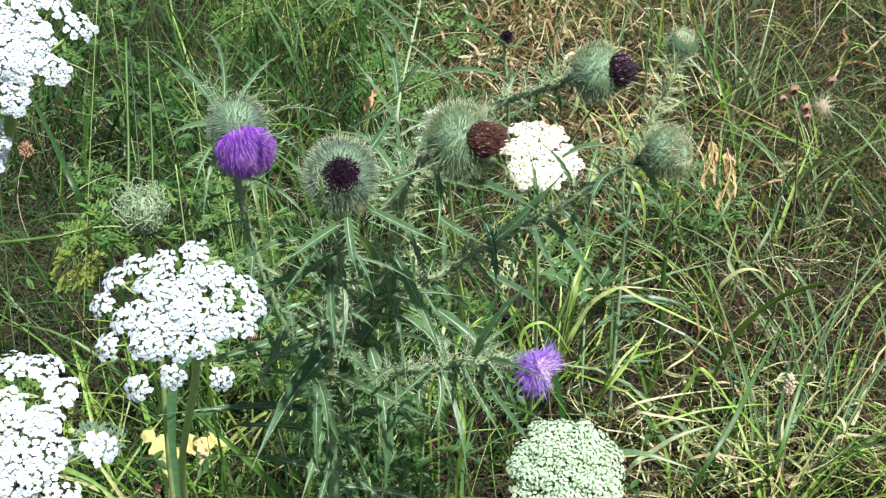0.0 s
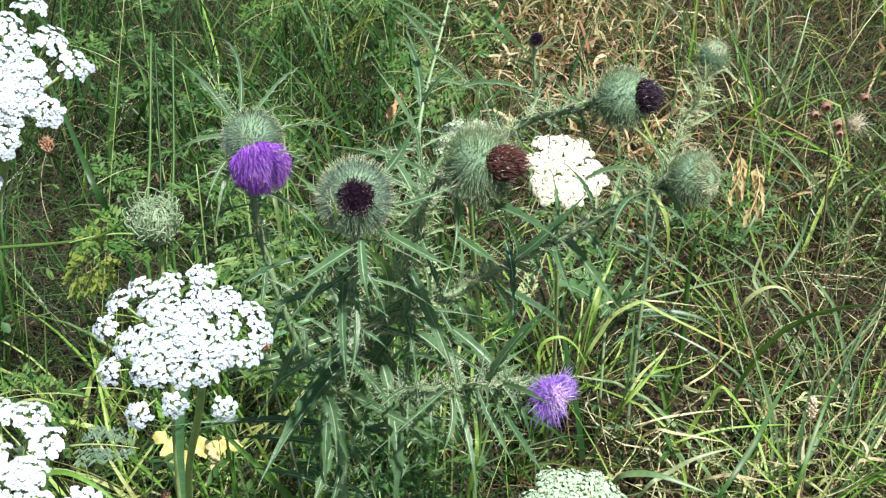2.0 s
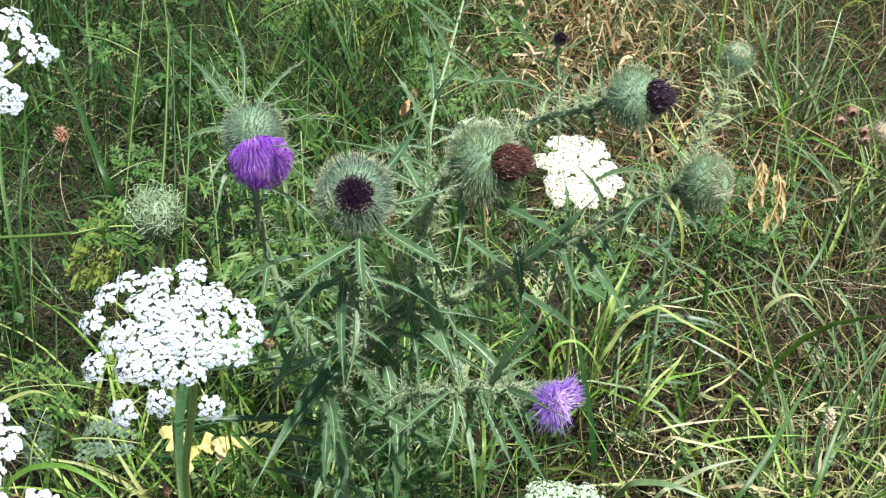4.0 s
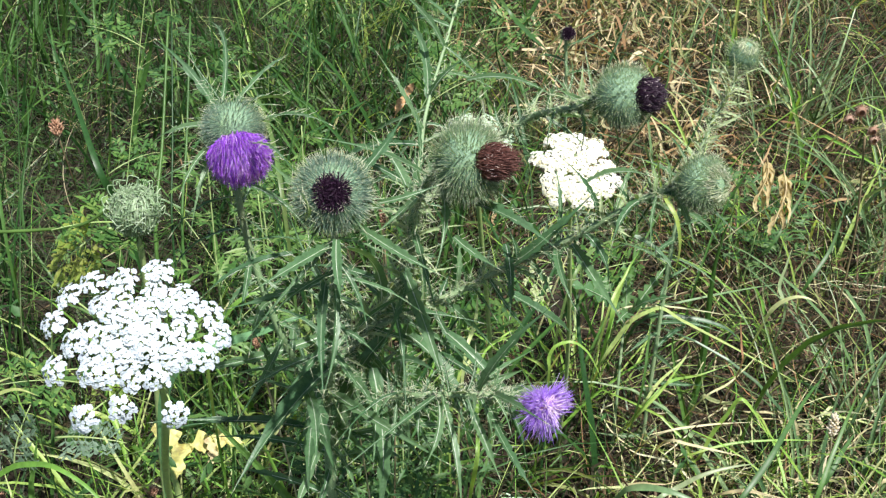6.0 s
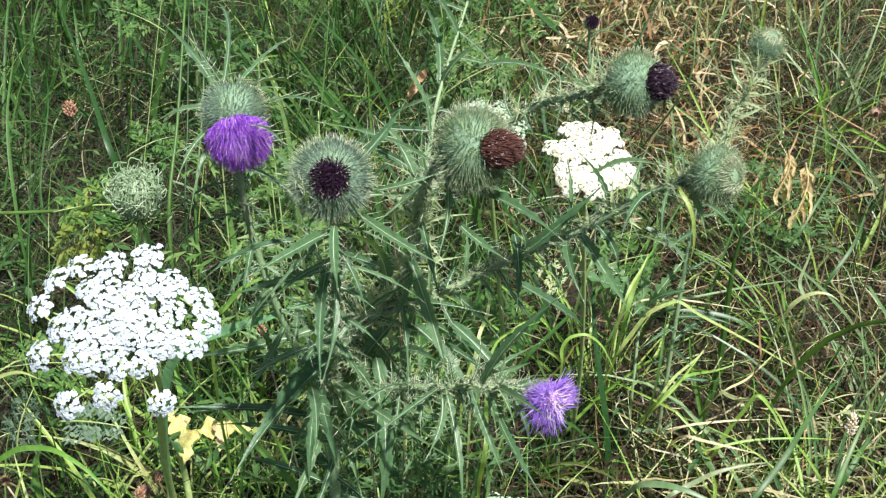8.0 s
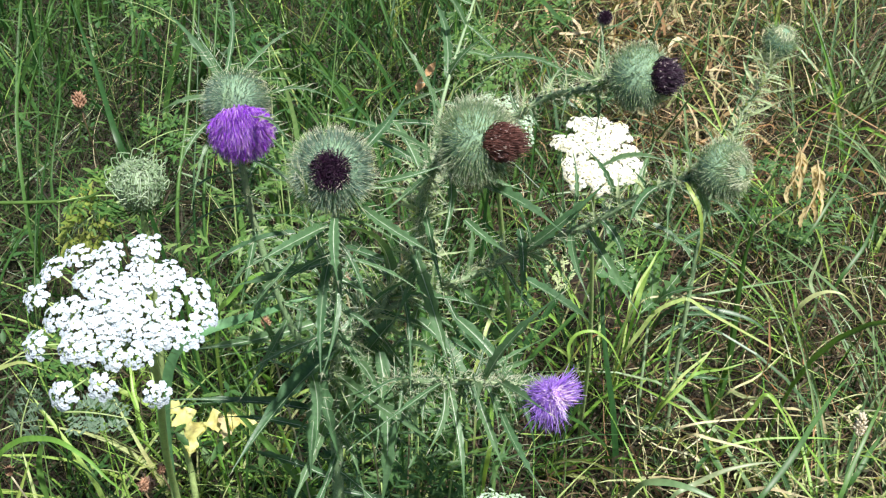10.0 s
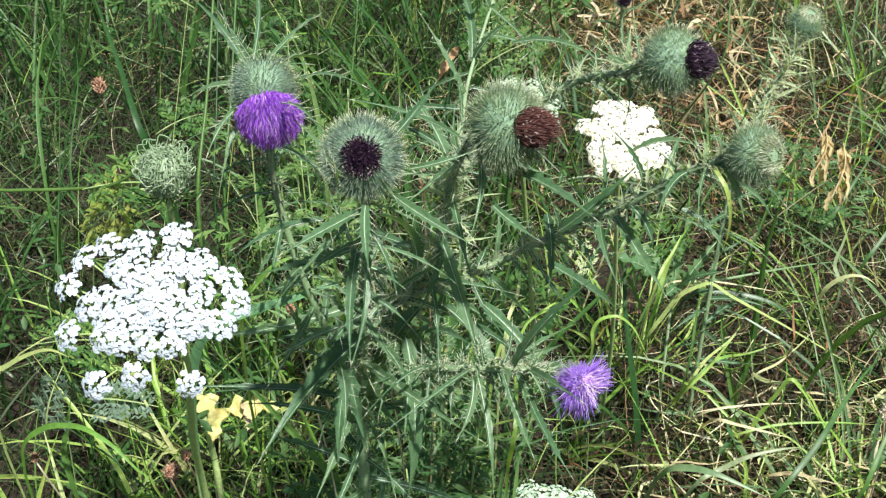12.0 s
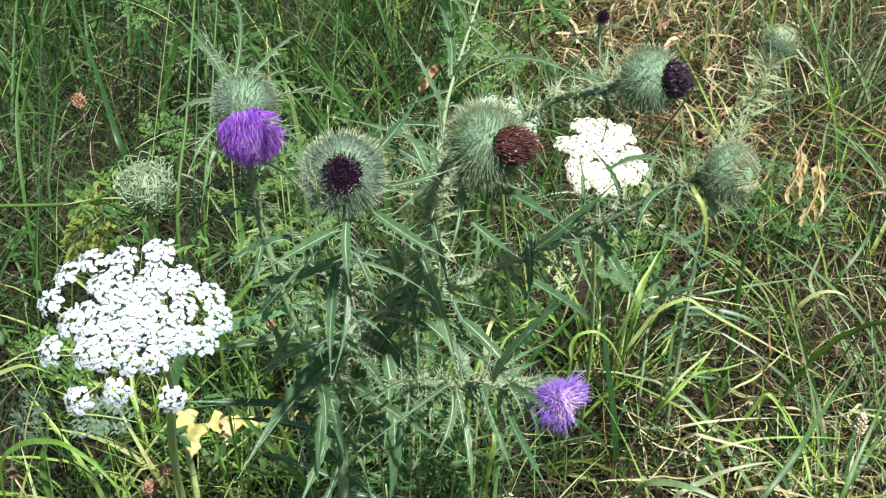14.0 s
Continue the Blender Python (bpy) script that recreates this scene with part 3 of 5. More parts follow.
def meadow_herb(x, y, height, mat, label, leaves=9, size=0.06):
    """An upright herb: one stem with divided leaves all along."""
    ob = thing("meadow_herb", (x, y, 0.0), label, "herb", "upright herbs")
    st, g = Geo(), Geo()
    lean = V(rnd.uniform(-0.12, 0.12), rnd.uniform(-0.12, 0.12), 1.0) * height
    path = smooth_path([V(0, 0, 0), lean * 0.5 + jitter(0.015), lean], 7)
    st.tube(path, [0.0022 - 0.0013 * i / (len(path) - 1) for i in range(len(path))], 6)
    part("stem", st, [UMBEL_STEM], ob)
    for k in range(leaves):
        t = 0.38 + 0.62 * (k + rnd.random()) / leaves
        p = path[min(len(path) - 1, int(t * (len(path) - 1)))]
        a = k * 2.4 + rnd.uniform(-0.4, 0.4)
        ln = size * rnd.uniform(0.7, 1.3) * (1.25 - 0.5 * t)
        divided_leaf(g, p, V(math.cos(a), math.sin(a), rnd.uniform(0.2, 0.9)).normalized(), ln, rnd.choice((3, 4, 4)), ln * 0.42, rnd.uniform(0.2, 0.7))
    tagged(part("foliage", g, [mat], ob), kind="stuff")


def build_meadow_herbs():
    for i in range(5):
        meadow_herb(rnd.uniform(-0.28, -0.10), rnd.uniform(0.65, 1.15), rnd.uniform(0.38, 0.62), FRESH, "fresh yellow-green herb with divided leaves in the grass", rnd.randint(8, 13), rnd.uniform(0.05, 0.08))
    for i in range(7):
        meadow_herb(rnd.uniform(-0.75, 0.16), rnd.uniform(1.2, 2.4), rnd.uniform(0.25, 0.5), HERB, "dark green herb with divided leaves in the grass", rnd.randint(7, 11), rnd.uniform(0.06, 0.09))
    for i in range(7):
        meadow_herb(rnd.uniform(-0.14, 0.06), rnd.uniform(0.16, 0.42), rnd.uniform(0.30, 0.48), HERB, "dark green herb with divided leaves below the thistle", rnd.randint(8, 13), rnd.uniform(0.05, 0.08))
    for i in range(3):
        meadow_herb(rnd.uniform(0.52, 0.72), rnd.uniform(1.0, 1.25), rnd.uniform(0.22, 0.36), HERB, "low green herb with divided leaves between dry straw", rnd.randint(6, 9), rnd.uniform(0.05, 0.08))


build_meadow_herbs()


# ---- thistle ----
def involucre_profile(t, r):
    """Radius of the flower head's cup along its length."""
    return r * math.sqrt(max(0.0, 1 - ((t - 0.45) / 0.56) ** 2)) * (0.97 if t < 0.45 else 1.0)


def flower_head(parent, base, axis, length, r, tuft, spine=0.008, bracts=620, warm=False, label=""):
    """A spiny cup with its tuft of florets. tuft: kind, length, radius at the end."""
    m = turned(axis, base, rnd.uniform(0, 6))
    g = Geo()
    rings, sides = 12, 18
    for i in range(rings + 1):
        t = i / rings
        rr = involucre_profile(t, r)
        for k in range(sides):
            a = 2 * math.pi * k / sides
            g.v.append(V(math.cos(a) * rr, math.sin(a) * rr, t * length))
    for i in range(rings):
        for k in range(sides):
            a, b = i * sides + k, i * sides + (k + 1) % sides
            g.face((a, b, b + sides, a + sides))
    g.face(tuple(rings * sides + k for k in range(sides)))
    g.face(tuple(reversed(range(sides))))
    head = part("flower_head", g, [INVOLUCRE], parent, label)
    head.matrix_basis = m
    s = Geo()
    bracts = int(bracts * 2.4)
    for i in range(bracts):
        t = 0.02 + 0.97 * ((i + 0.5) / bracts) ** 0.93
        a = i * 2.399963 + rnd.uniform(-0.15, 0.15)
        rr = involucre_profile(t, r)
        out = V(math.cos(a), math.sin(a), 0)
        root = out * rr * 0.97 + V(0, 0, t * length)
        ahead = -0.35 + 1.35 * t + rnd.uniform(-0.2, 0.2)
        d = (out + V(0, 0, ahead) + jitter(0.12)).normalized()
        ln = spine * (0.75 + 0.5 * rnd.random()) * (1.0 if t < 0.8 else 0.75)
        mid = root + (d * 0.6 + V(0, 0, 0.35)) * ln * 0.45
        if i % 2:
            s.spike(root, mid, 0.00050, 0, 3)
        s.spike(root + (mid - root) * 0.3, root + d * ln, 0.00020, 0, 3, 1, 0.62)
    if not tuft[0]:
        for i in range(460):
            t = 0.66 + 0.335 * rnd.random()
            a = rnd.uniform(0, 6.28)
            rr = involucre_profile(t, r)
            root = V(math.cos(a) * rr, math.sin(a) * rr, t * length)
            tip_ = V(math.cos(a) * rr * 0.45, math.sin(a) * rr * 0.45, length * (1.02 + 0.10 * rnd.random())) + jitter(0.0015)
            s.spike(root, root.lerp(tip_, rnd.uniform(0.5, 1.0)) + V(math.cos(a), math.sin(a), 0) * 0.0015, 0.0006, 0, 3, 1, 0.5)
    tagged(part("bract_cover", s, [BRACT_WARM if warm else BRACT, THISTLE_SPINE], head, "stiff green bracts with pale spine tips"), kind="stuff")
    kind, tl, tr = tuft
    if kind:
        f = Geo()
        n, r0 = {"purple": (2300, 0.0105), "lilac": (2000, 0.006), "withered": (1500, 0.0095), "brown": (1500, 0.010)}[kind]
        mats = {"purple": [PURPLE, PURPLE], "lilac": [LILAC, LILAC_PALE], "withered": [WITHERED, STAMEN], "brown": [BROWN_TUFT, STAMEN]}[kind]
        if kind in ("withered", "brown"):
            # the matted inside of the tuft
            for i in range(7):
                for k in range(14):
                    q, w = math.pi * 0.5 * i / 6, 2 * math.pi * k / 14
                    f.v.append(V(math.cos(w) * tr * 0.72 * math.cos(q) ** 0.7, math.sin(w) * tr * 0.72 * math.cos(q) ** 0.7, length * 0.86 + (length * 0.04 + tl * 0.62) * math.sin(q)) + jitter(0.0009))
            for i in range(6):
                for k in range(14):
                    p, q = i * 14 + k, i * 14 + (k + 1) % 14
                    f.face((p, q, q + 14, p + 14))
        else:
            # the close-packed inside of the bloom
            core_r, core_z = (tr * 0.74, length * 0.95 + tl * 0.36) if kind == "purple" else (0.0072, length * 0.95 + 0.005)
            for i in range(9):
                for k in range(14):
                    q, w = math.pi * i / 8, 2 * math.pi * k / 14
                    f.v.append(V(math.cos(w) * core_r * math.sin(q), math.sin(w) * core_r * math.sin(q), core_z + core_r * math.cos(q)) + jitter(0.0008))
            for i in range(8):
                for k in range(14):
                    p, q = i * 14 + k, i * 14 + (k + 1) % 14
                    f.face((p, p + 14, q + 14, q))
        if kind == "lilac":
            lobes_ = [(1.26 * k + rnd.uniform(-0.3, 0.3), (1.2, 0.7, 1.05, 0.6, 1.15)[k]) for k in range(5)]
        for i in range(n):
            u = math.sqrt((i + 0.5) / n)
            a = i * 2.399963
            root = V(math.cos(a) * u * r0, math.sin(a) * u * r0, length * (0.95 - 0.10 * u))
            if kind == "purple":
                # tips on a ball that the strands fill
                open_ = u * 1.62 + rnd.uniform(-0.1, 0.1)
                rt = tr * rnd.uniform(0.82, 1.12)
                tip_ = V(math.cos(a) * math.sin(open_) * rt, math.sin(a) * math.sin(open_) * rt, length * 0.95 + tl * 0.38 + math.cos(open_) * rt * 0.95) + jitter(0.0015)
                mid_ = root.lerp(tip_, 0.55) + V(math.cos(a), math.sin(a), 0) * 0.0025 * u + jitter(0.0012)
                f.tube([root, mid_, tip_], [0.00020, 0.00026, 0.00010], 3, 0)
                if rnd.random() < 0.6:
                    f.spike(mid_, tip_ + jitter(0.0035), 0.00022)
            elif kind == "lilac":
                arm = lobes_[i % 5]
                a2 = arm[0] + rnd.gauss(0, 0.33) if u > 0.35 else a
                open_ = u * 1.30 + rnd.uniform(-0.25, 0.25)
                d = V(math.cos(a2) * math.sin(open_), math.sin(a2) * math.sin(open_), math.cos(open_)) + jitter(0.14)
                ln = tl * rnd.uniform(0.55, 1.0) * (arm[1] if u > 0.35 else 0.7)
                pts = [root, root + d * ln * 0.55 + jitter(0.0015) + V(0, 0, 0.002), root + d * ln]
                f.tube(pts, [0.00026, 0.00034, 0.00012], 3, 1 if u < 0.44 else 0)
                if rnd.random() < 0.4:
                    f.spike(pts[1], pts[1] + (d + jitter(0.5)) * ln * 0.4, 0.00018)
            else:
                wide = tr / max(r0, 1e-6)
                end = V(root.x * wide, root.y * wide, length * 0.93 + tl * (1 - 0.55 * u * u) * rnd.uniform(0.60, 1.15)) + jitter(0.0036 if kind == "brown" else 0.0030)
                f.tube([root, root.lerp(end, 0.6) + jitter(0.0012), end], [0.0003, 0.00035, 0.00018], 3, 0)
                if u > 0.72 and rnd.random() < (0.10 if kind == "withered" else 0.16):
                    f.spike(end - V(0, 0, 0.001), end + jitter(0.0015) + V(0, 0, 0.0010), 0.00028, 1)
        floret_part = part("floret_tuft", f, mats, head, {"purple": "bright purple florets", "lilac": "loose lilac florets with a pale centre", "withered": "withered blackish purple florets", "brown": "dry reddish brown florets"}[kind])
        tagged(floret_part, kind="stuff")
    return head


def thistle_leaf(parent, base, tip, width=0.014, sag=0.10, lobes=5, roll=0.0, mat=None):
    """A long narrow leaf with a few spine-tipped lobes, folded along a pale midrib."""
    base, tip = Vector(base), Vector(tip)
    ln = (tip - base).length
    d = (tip - base).normalized()
    up0 = V(0.1, -0.45, 0.88)
    up0 = (up0 - d * up0.dot(d)).normalized()
    up0 = Matrix.Rotation(roll + rnd.uniform(-0.6, 0.6), 3, d) @ up0
    bend = rnd.uniform(-0.07, 0.07) * ln
    side0 = d.cross(up0)

    def at(t):
        return base + (tip - base) * t + up0 * sag * ln * 4 * t * (1 - t) + side0 * bend * 4 * t * (1 - t)

    g = Geo()
    n = lobes * 2 + 6
    rows = []
    for i in range(n + 1):
        t = i / n
        dd = (at(min(1, t + 0.02)) - at(max(0, t - 0.02))).normalized()
        body = width * 0.5 * (0.30 + 0.70 * math.sin(math.pi * min(1.0, 0.14 + t * 0.62))) * (1 - t ** 2.2)
        rows.append((t, at(t), dd, dd.cross(up0).normalized(), body))
    core = []
    for t, p, dd, s, body in rows:
        w = max(0.0005, body)
        core.append(len(g.v))
        e1, e2 = rnd.uniform(0.45, 0.85), rnd.uniform(0.45, 0.85)
        g.v += [p - s * w * 0.9 + up0 * w * e1, p - s * w * 0.5 + up0 * w * 0.30, p, p + s * w * 0.5 + up0 * w * 0.30, p + s * w * 0.9 + up0 * w * e2]
    for a, b in zip(core, core[1:]):
        for k in range(4):
            g.face((a + k, a + k + 1, b + k + 1, b + k))
    for i in range(1, lobes * 2 + 2, 2):
        for sgn in (-1, 1):
            t, p, dd, s, body = rows[i]
            reach = (0.28 * body + 0.0010) * rnd.uniform(0.4, 1.4)
            k = 0 if sgn < 0 else 4
            a, b, c = core[i - 1] + k, core[i] + k, core[i + 1] + k
            out = (s * sgn + dd * rnd.uniform(0.3, 1.2) + up0 * rnd.uniform(-0.4, 0.7)).normalized()
            apex = g.v[b] + out * reach
            ia = len(g.v)
            g.v.append(apex)
            if sgn < 0:
                g.face((a, b, ia)); g.face((b, c, ia))
            else:
                g.face((b, a, ia)); g.face((c, b, ia))
            g.spike(apex - out * 0.0005, apex + out * rnd.uniform(0.004, 0.012), 0.00028, 2)
    end = rows[-1]
    g.spike(end[1], end[1] + end[2] * 0.009, 0.0005, 2)
    ribbed = rnd.uniform(0.6, 1.0)
    shown = rows[:max(3, int(len(rows) * rnd.uniform(0.6, 1.0)))]
    g.tube([q[1] + up0 * 0.0002 for q in shown], [min(0.0008, 0.00022 + width * 0.028) * ribbed * (1 - 0.75 * q[0]) for q in shown], 5, 1)
    return part("leaf", g, [mat or THISTLE_LEAF, THISTLE_RIB, THISTLE_SPINE], parent)


def thistle_stem(parent, name, pts, r0, r1, spines=60, steps=7, hairs=0):
    path = smooth_path(pts, steps)
    n = len(path)
    g = Geo()
    g.tube(path, [r0 + (r1 - r0) * i / (n - 1) for i in range(n)], 8, 0)
    for i in range(spines):
        t = rnd.uniform(0.05, 0.97) * (n - 1)
        k = int(t)
        p = path[k].lerp(path[k + 1], t - k)
        d = (path[k + 1] - path[k]).normalized()
        o = Matrix.Rotation(rnd.choice((0, 1.57, 3.14, 4.71)) + rnd.uniform(-0.5, 0.5), 3, d) @ d.orthogonal().normalized()
        rr = r0 + (r1 - r0) * t / (n - 1)
        g.spike(p + o * rr * 0.6, p + o * (rr + rnd.uniform(0.003, 0.008)) + d * rnd.uniform(0, 0.006), 0.0011, 1, 3, 2, 0.5)
    for i in range(hairs):
        t = rnd.uniform(0.02, 0.97) * (n - 1)
        k = int(t)
        p = path[k].lerp(path[k + 1], t - k)
        d = (path[k + 1] - path[k]).normalized()
        o = Matrix.Rotation(rnd.uniform(0, 6.28), 3, d) @ d.orthogonal().normalized()
        rr = r0 + (r1 - r0) * t / (n - 1)
        g.spike(p + o * rr * 0.9, p + o * (rr + rnd.uniform(0.001, 0.004)) + d * rnd.uniform(-0.003, 0.003), 0.0002, 3)
    part(name, g, [THISTLE_STEM, THISTLE_LEAF, THISTLE_SPINE, THISTLE_RIB], parent)
    return path


def leaves_along(parent, path, t0, t1, count, lo, hi, width=0.010, droop=-0.2, mat=None):
    """Short spiny leaves round a stem."""
    n = len(path) - 1
    for i in range(count):
        t = (t0 + (t1 - t0) * (i + rnd.random()) / count) * n
        k = min(int(t), n - 1)
        p = path[k].lerp(path[k + 1], t - k)
        d = (path[k + 1] - path[k]).normalized()
        o = Matrix.Rotation(i * 2.4 + rnd.uniform(-0.4, 0.4), 3, d) @ d.orthogonal().normalized()
        ln = lo + (hi - lo) * rnd.random() ** 1.5
        hang = droop + rnd.uniform(-0.7, 0.35)
        thistle_leaf(parent, p, p + (o + d * rnd.uniform(0.1, 0.7) + V(0, 0, hang)).normalized() * ln, width * rnd.uniform(0.4, 1.05) * (0.4 + 0.6 * ln / hi), rnd.uniform(0.04, 0.16), rnd.choice((3, 4, 5)), mat=mat)


thistle = thing("thistle", (-0.05, 0.09, 0.0), "tall spiny thistle with purple, withered and budding heads in the grass", "thistle", "thistles")
T0 = Matrix.Translation((0.05, -0.09, 0.0))


def build_thistle():
    main = thistle_stem(thistle, "stem", [(-0.05, 0.09, 0.0), (-0.048, 0.085, 0.3), (-0.045, 0.078, 0.55), (-0.035, 0.07, 0.665), (-0.002, 0.095, 0.695), (0.027, 0.112, 0.735), (0.037, 0.085, 0.81), (0.05, 0.02, 0.875), (0.060, -0.022, 0.905)], 0.0062, 0.0026, 260, hairs=2200)
    s_dark = thistle_stem(thistle, "branch", [(-0.040, 0.072, 0.64), (-0.030, 0.02, 0.74), (-0.018, -0.05, 0.84), (-0.013, -0.080, 0.915)], 0.0034, 0.0024, 110, hairs=500)
    s_purple = thistle_stem(thistle, "branch", [(-0.042, 0.074, 0.60), (-0.075, 0.05, 0.72), (-0.093, 0.045, 0.82), (-0.096, 0.045, 0.895), (-0.0905, 0.020, 0.930)], 0.0034, 0.0022, 110, hairs=500)
    s_right = thistle_stem(thistle, "branch", [(0.0, 0.096, 0.69), (0.06, 0.10, 0.715), (0.113, 0.10, 0.745), (0.165, 0.095, 0.775), (0.215, 0.07, 0.825), (0.246, 0.053, 0.850)], 0.0032, 0.0022, 150, hairs=700)
    s_rdark = thistle_stem(thistle, "branch", [(0.037, 0.085, 0.81), (0.075, 0.09, 0.85), (0.125, 0.08, 0.893), (0.155, 0.02, 0.93), (0.163, -0.018, 0.956)], 0.0028, 0.0022, 120, hairs=500)
    s_low = thistle_stem(thistle, "branch", [(-0.045, 0.078, 0.60), (0.0, 0.04, 0.655), (0.05, 0.0, 0.69), (0.088, -0.012, 0.70), (0.124, -0.013, 0.695)], 0.0036, 0.0024, 170, hairs=500)
    s_top = thistle_stem(thistle, "branch", [(0.035, 0.09, 0.80), (0.042, 0.19, 0.80), (0.050, 0.30, 0.80), (0.075, 0.36, 0.86), (0.10, 0.42, 0.92)], 0.0024, 0.0010, 80)
    # heads
    flower_head(thistle, (-0.0905, 0.0195, 0.9306), (0.25, -0.86, -0.43), 0.032, 0.0185, ("purple", 0.026, 0.0205), 0.008, 560, label="thistle head in full purple bloom")
    flower_head(thistle, (-0.0140, -0.0755, 0.917), (0.06, -0.86, 0.50), 0.030, 0.0200, ("withered", 0.008, 0.0113), 0.0100, 640, label="round green thistle head with a withered dark centre")
    flower_head(thistle, (0.061, -0.020, 0.909), (0.72, -0.62, 0.32), 0.036, 0.0225, ("brown", 0.025, 0.0108), 0.0115, 760, True, label="thistle head gone over, with dry brown florets")
    flower_head(thistle, (0.164, -0.019, 0.955), (0.78, -0.56, 0.28), 0.031, 0.0185, ("withered", 0.014, 0.0098), 0.0065, 560, True, label="green thistle head with withered dark purple florets")
    flower_head(thistle, (0.245, 0.054, 0.849), (0.66, -0.66, 0.32), 0.031, 0.0195, ("", 0, 0), 0.0065, 600, True, label="closed green thistle bud")
    flower_head(thistle, (0.122, -0.014, 0.696), (0.50, -0.76, 0.34), 0.020, 0.0095, ("lilac", 0.0225, 0.02), 0.005, 240, label="small lilac thistle head with loose florets")
    # leaves
    leaf = lambda a, b, w=0.02, sag=0.08, lobes=6: thistle_leaf(thistle, a, b, w * 0.46, sag, lobes)
    leaf((-0.016, -0.099, 0.893), (-0.055, -0.147, 0.895), 0.016)
    leaf((-0.011, -0.106, 0.902), (-0.008, -0.134, 0.876), 0.016)
    leaf((-0.027, -0.028, 0.819), (-0.027, -0.101, 0.780), 0.016)
    leaf((0.003, -0.077, 0.892), (0.050, -0.109, 0.878), 0.016)
    leaf((-0.032, -0.012, 0.808), (-0.094, -0.038, 0.805), 0.016)
    leaf((-0.050, -0.018, 0.836), (-0.115, -0.034, 0.812), 0.016)
    leaf((-0.031, 0.060, 0.679), (-0.102, -0.071, 0.663), 0.044, 0.10, 4)
    leaf((0.027, 0.101, 0.742), (0.059, -0.009, 0.701), 0.026)
    leaf((0.038, 0.134, 0.701), (0.098, 0.068, 0.690), 0.022)
    leaf((0.071, -0.015, 0.876), (0.129, -0.066, 0.869), 0.020)
    leaf((0.068, 0.074, 0.792), (0.101, 0.044, 0.781), 0.016)
    leaf((0.127, 0.215, 0.640), (0.198, 0.257, 0.558), 0.026)
    leaf((0.169, 0.113, 0.759), (0.201, 0.038, 0.734), 0.022)
    leaf((0.113, 0.102, 0.743), (0.178, 0.091, 0.817), 0.022)
    leaf((0.037, 0.085, 0.810), (-0.002, 0.165, 0.842), 0.022)
    leaf((0.001, -0.077, 0.928), (0.029, -0.039, 0.949), 0.012)
    leaf((-0.095, 0.023, 0.936), (-0.127, 0.169, 0.941), 0.008)
    leaf((-0.086, 0.022, 0.935), (-0.052, 0.107, 0.937), 0.011)
    leaf((-0.069, 0.015, 0.924), (-0.018, -0.022, 0.940), 0.007)
    leaf((-0.103, 0.006, 0.911), (-0.116, -0.046, 0.904), 0.008)
    leaf((-0.068, -0.029, 0.930), (-0.035, -0.092, 0.942), 0.006)
    leaf((0.229, 0.057, 0.837), (0.276, 0.025, 0.824), 0.016)
    leaf((0.222, 0.116, 0.763), (0.258, 0.097, 0.733), 0.016)
    leaf((0.051, 0.318, 0.802), (0.035, 0.407, 0.847), 0.020)
    leaf((0.087, 0.281, 0.836), (0.163, 0.227, 0.843), 0.014)
    leaf((0.053, -0.015, 0.692), (0.043, -0.068, 0.683), 0.016)
    leaf((0.096, -0.023, 0.679), (0.124, -0.083, 0.660), 0.014)
    leaf((0.079, -0.018, 0.686), (0.096, -0.074, 0.673), 0.016)
    leaf((-0.022, 0.054, 0.670), (0.004, -0.003, 0.673), 0.016)
    leaf((0.013, 0.059, 0.677), (0.053, -0.001, 0.713), 0.016)
    leaf((0.002, 0.051, 0.666), (0.000, -0.024, 0.642), 0.020)
    leaf((-0.055, 0.025, 0.681), (-0.041, -0.061, 0.676), 0.020)
    leaf((-0.087, 0.053, 0.670), (-0.093, 0.033, 0.730), 0.016)
    leaf((0.113, 0.113, 0.760), (0.113, 0.056, 0.726), 0.016)
    leaf((0.169, 0.053, 0.851), (0.209, 0.030, 0.869), 0.016)
    leaf((0.135, 0.080, 0.893), (0.169, 0.031, 0.908), 0.016)
    leaf((-0.029, -0.100, 0.911), (-0.033, -0.150, 0.962), 0.008)
    leaf((0.013, -0.068, 0.905), (0.052, -0.062, 0.914), 0.010)
    leaf((-0.039, 0.114, 0.671), (-0.175, 0.096, 0.645), 0.022)
    # long hanging leaves of the middle stem
    for k in range(12):
        t = 0.62 + 0.30 * rnd.random()
        p = main[int(t * 0.6 * (len(main) - 1))] + V(rnd.uniform(-0.04, 0.06), rnd.uniform(-0.03, 0.02), 0)
        a = rnd.uniform(0, 6.28)
        leaf(p, p + V(math.cos(a) * rnd.uniform(0.03, 0.08), -0.02 + math.sin(a) * 0.05, rnd.uniform(-0.13, -0.05)), rnd.uniform(0.018, 0.032), 0.16, 4)
    leaves_along(thistle, main, 0.28, 0.80, 120, 0.014, 0.05, 0.005, 0.2, THISTLE_PALE)
    leaves_along(thistle, s_low, 0.1, 0.9, 50, 0.012, 0.04, 0.005, 0.1)
    leaves_along(thistle, main, 0.12, 0.31, 26, 0.08, 0.18, 0.0110, -0.4)
    leaves_along(thistle, main, 0.28, 0.56, 34, 0.07, 0.21, 0.0110, -0.4)
    leaves_along(thistle, main, 0.56, 0.93, 18, 0.03, 0.09, 0.008)
    leaves_along(thistle, s_dark, 0.15, 0.90, 20, 0.03, 0.09, 0.008, -0.4)
    leaves_along(thistle, s_dark, 0.88, 0.98, 8, 0.03, 0.05, 0.0035, 0.0)
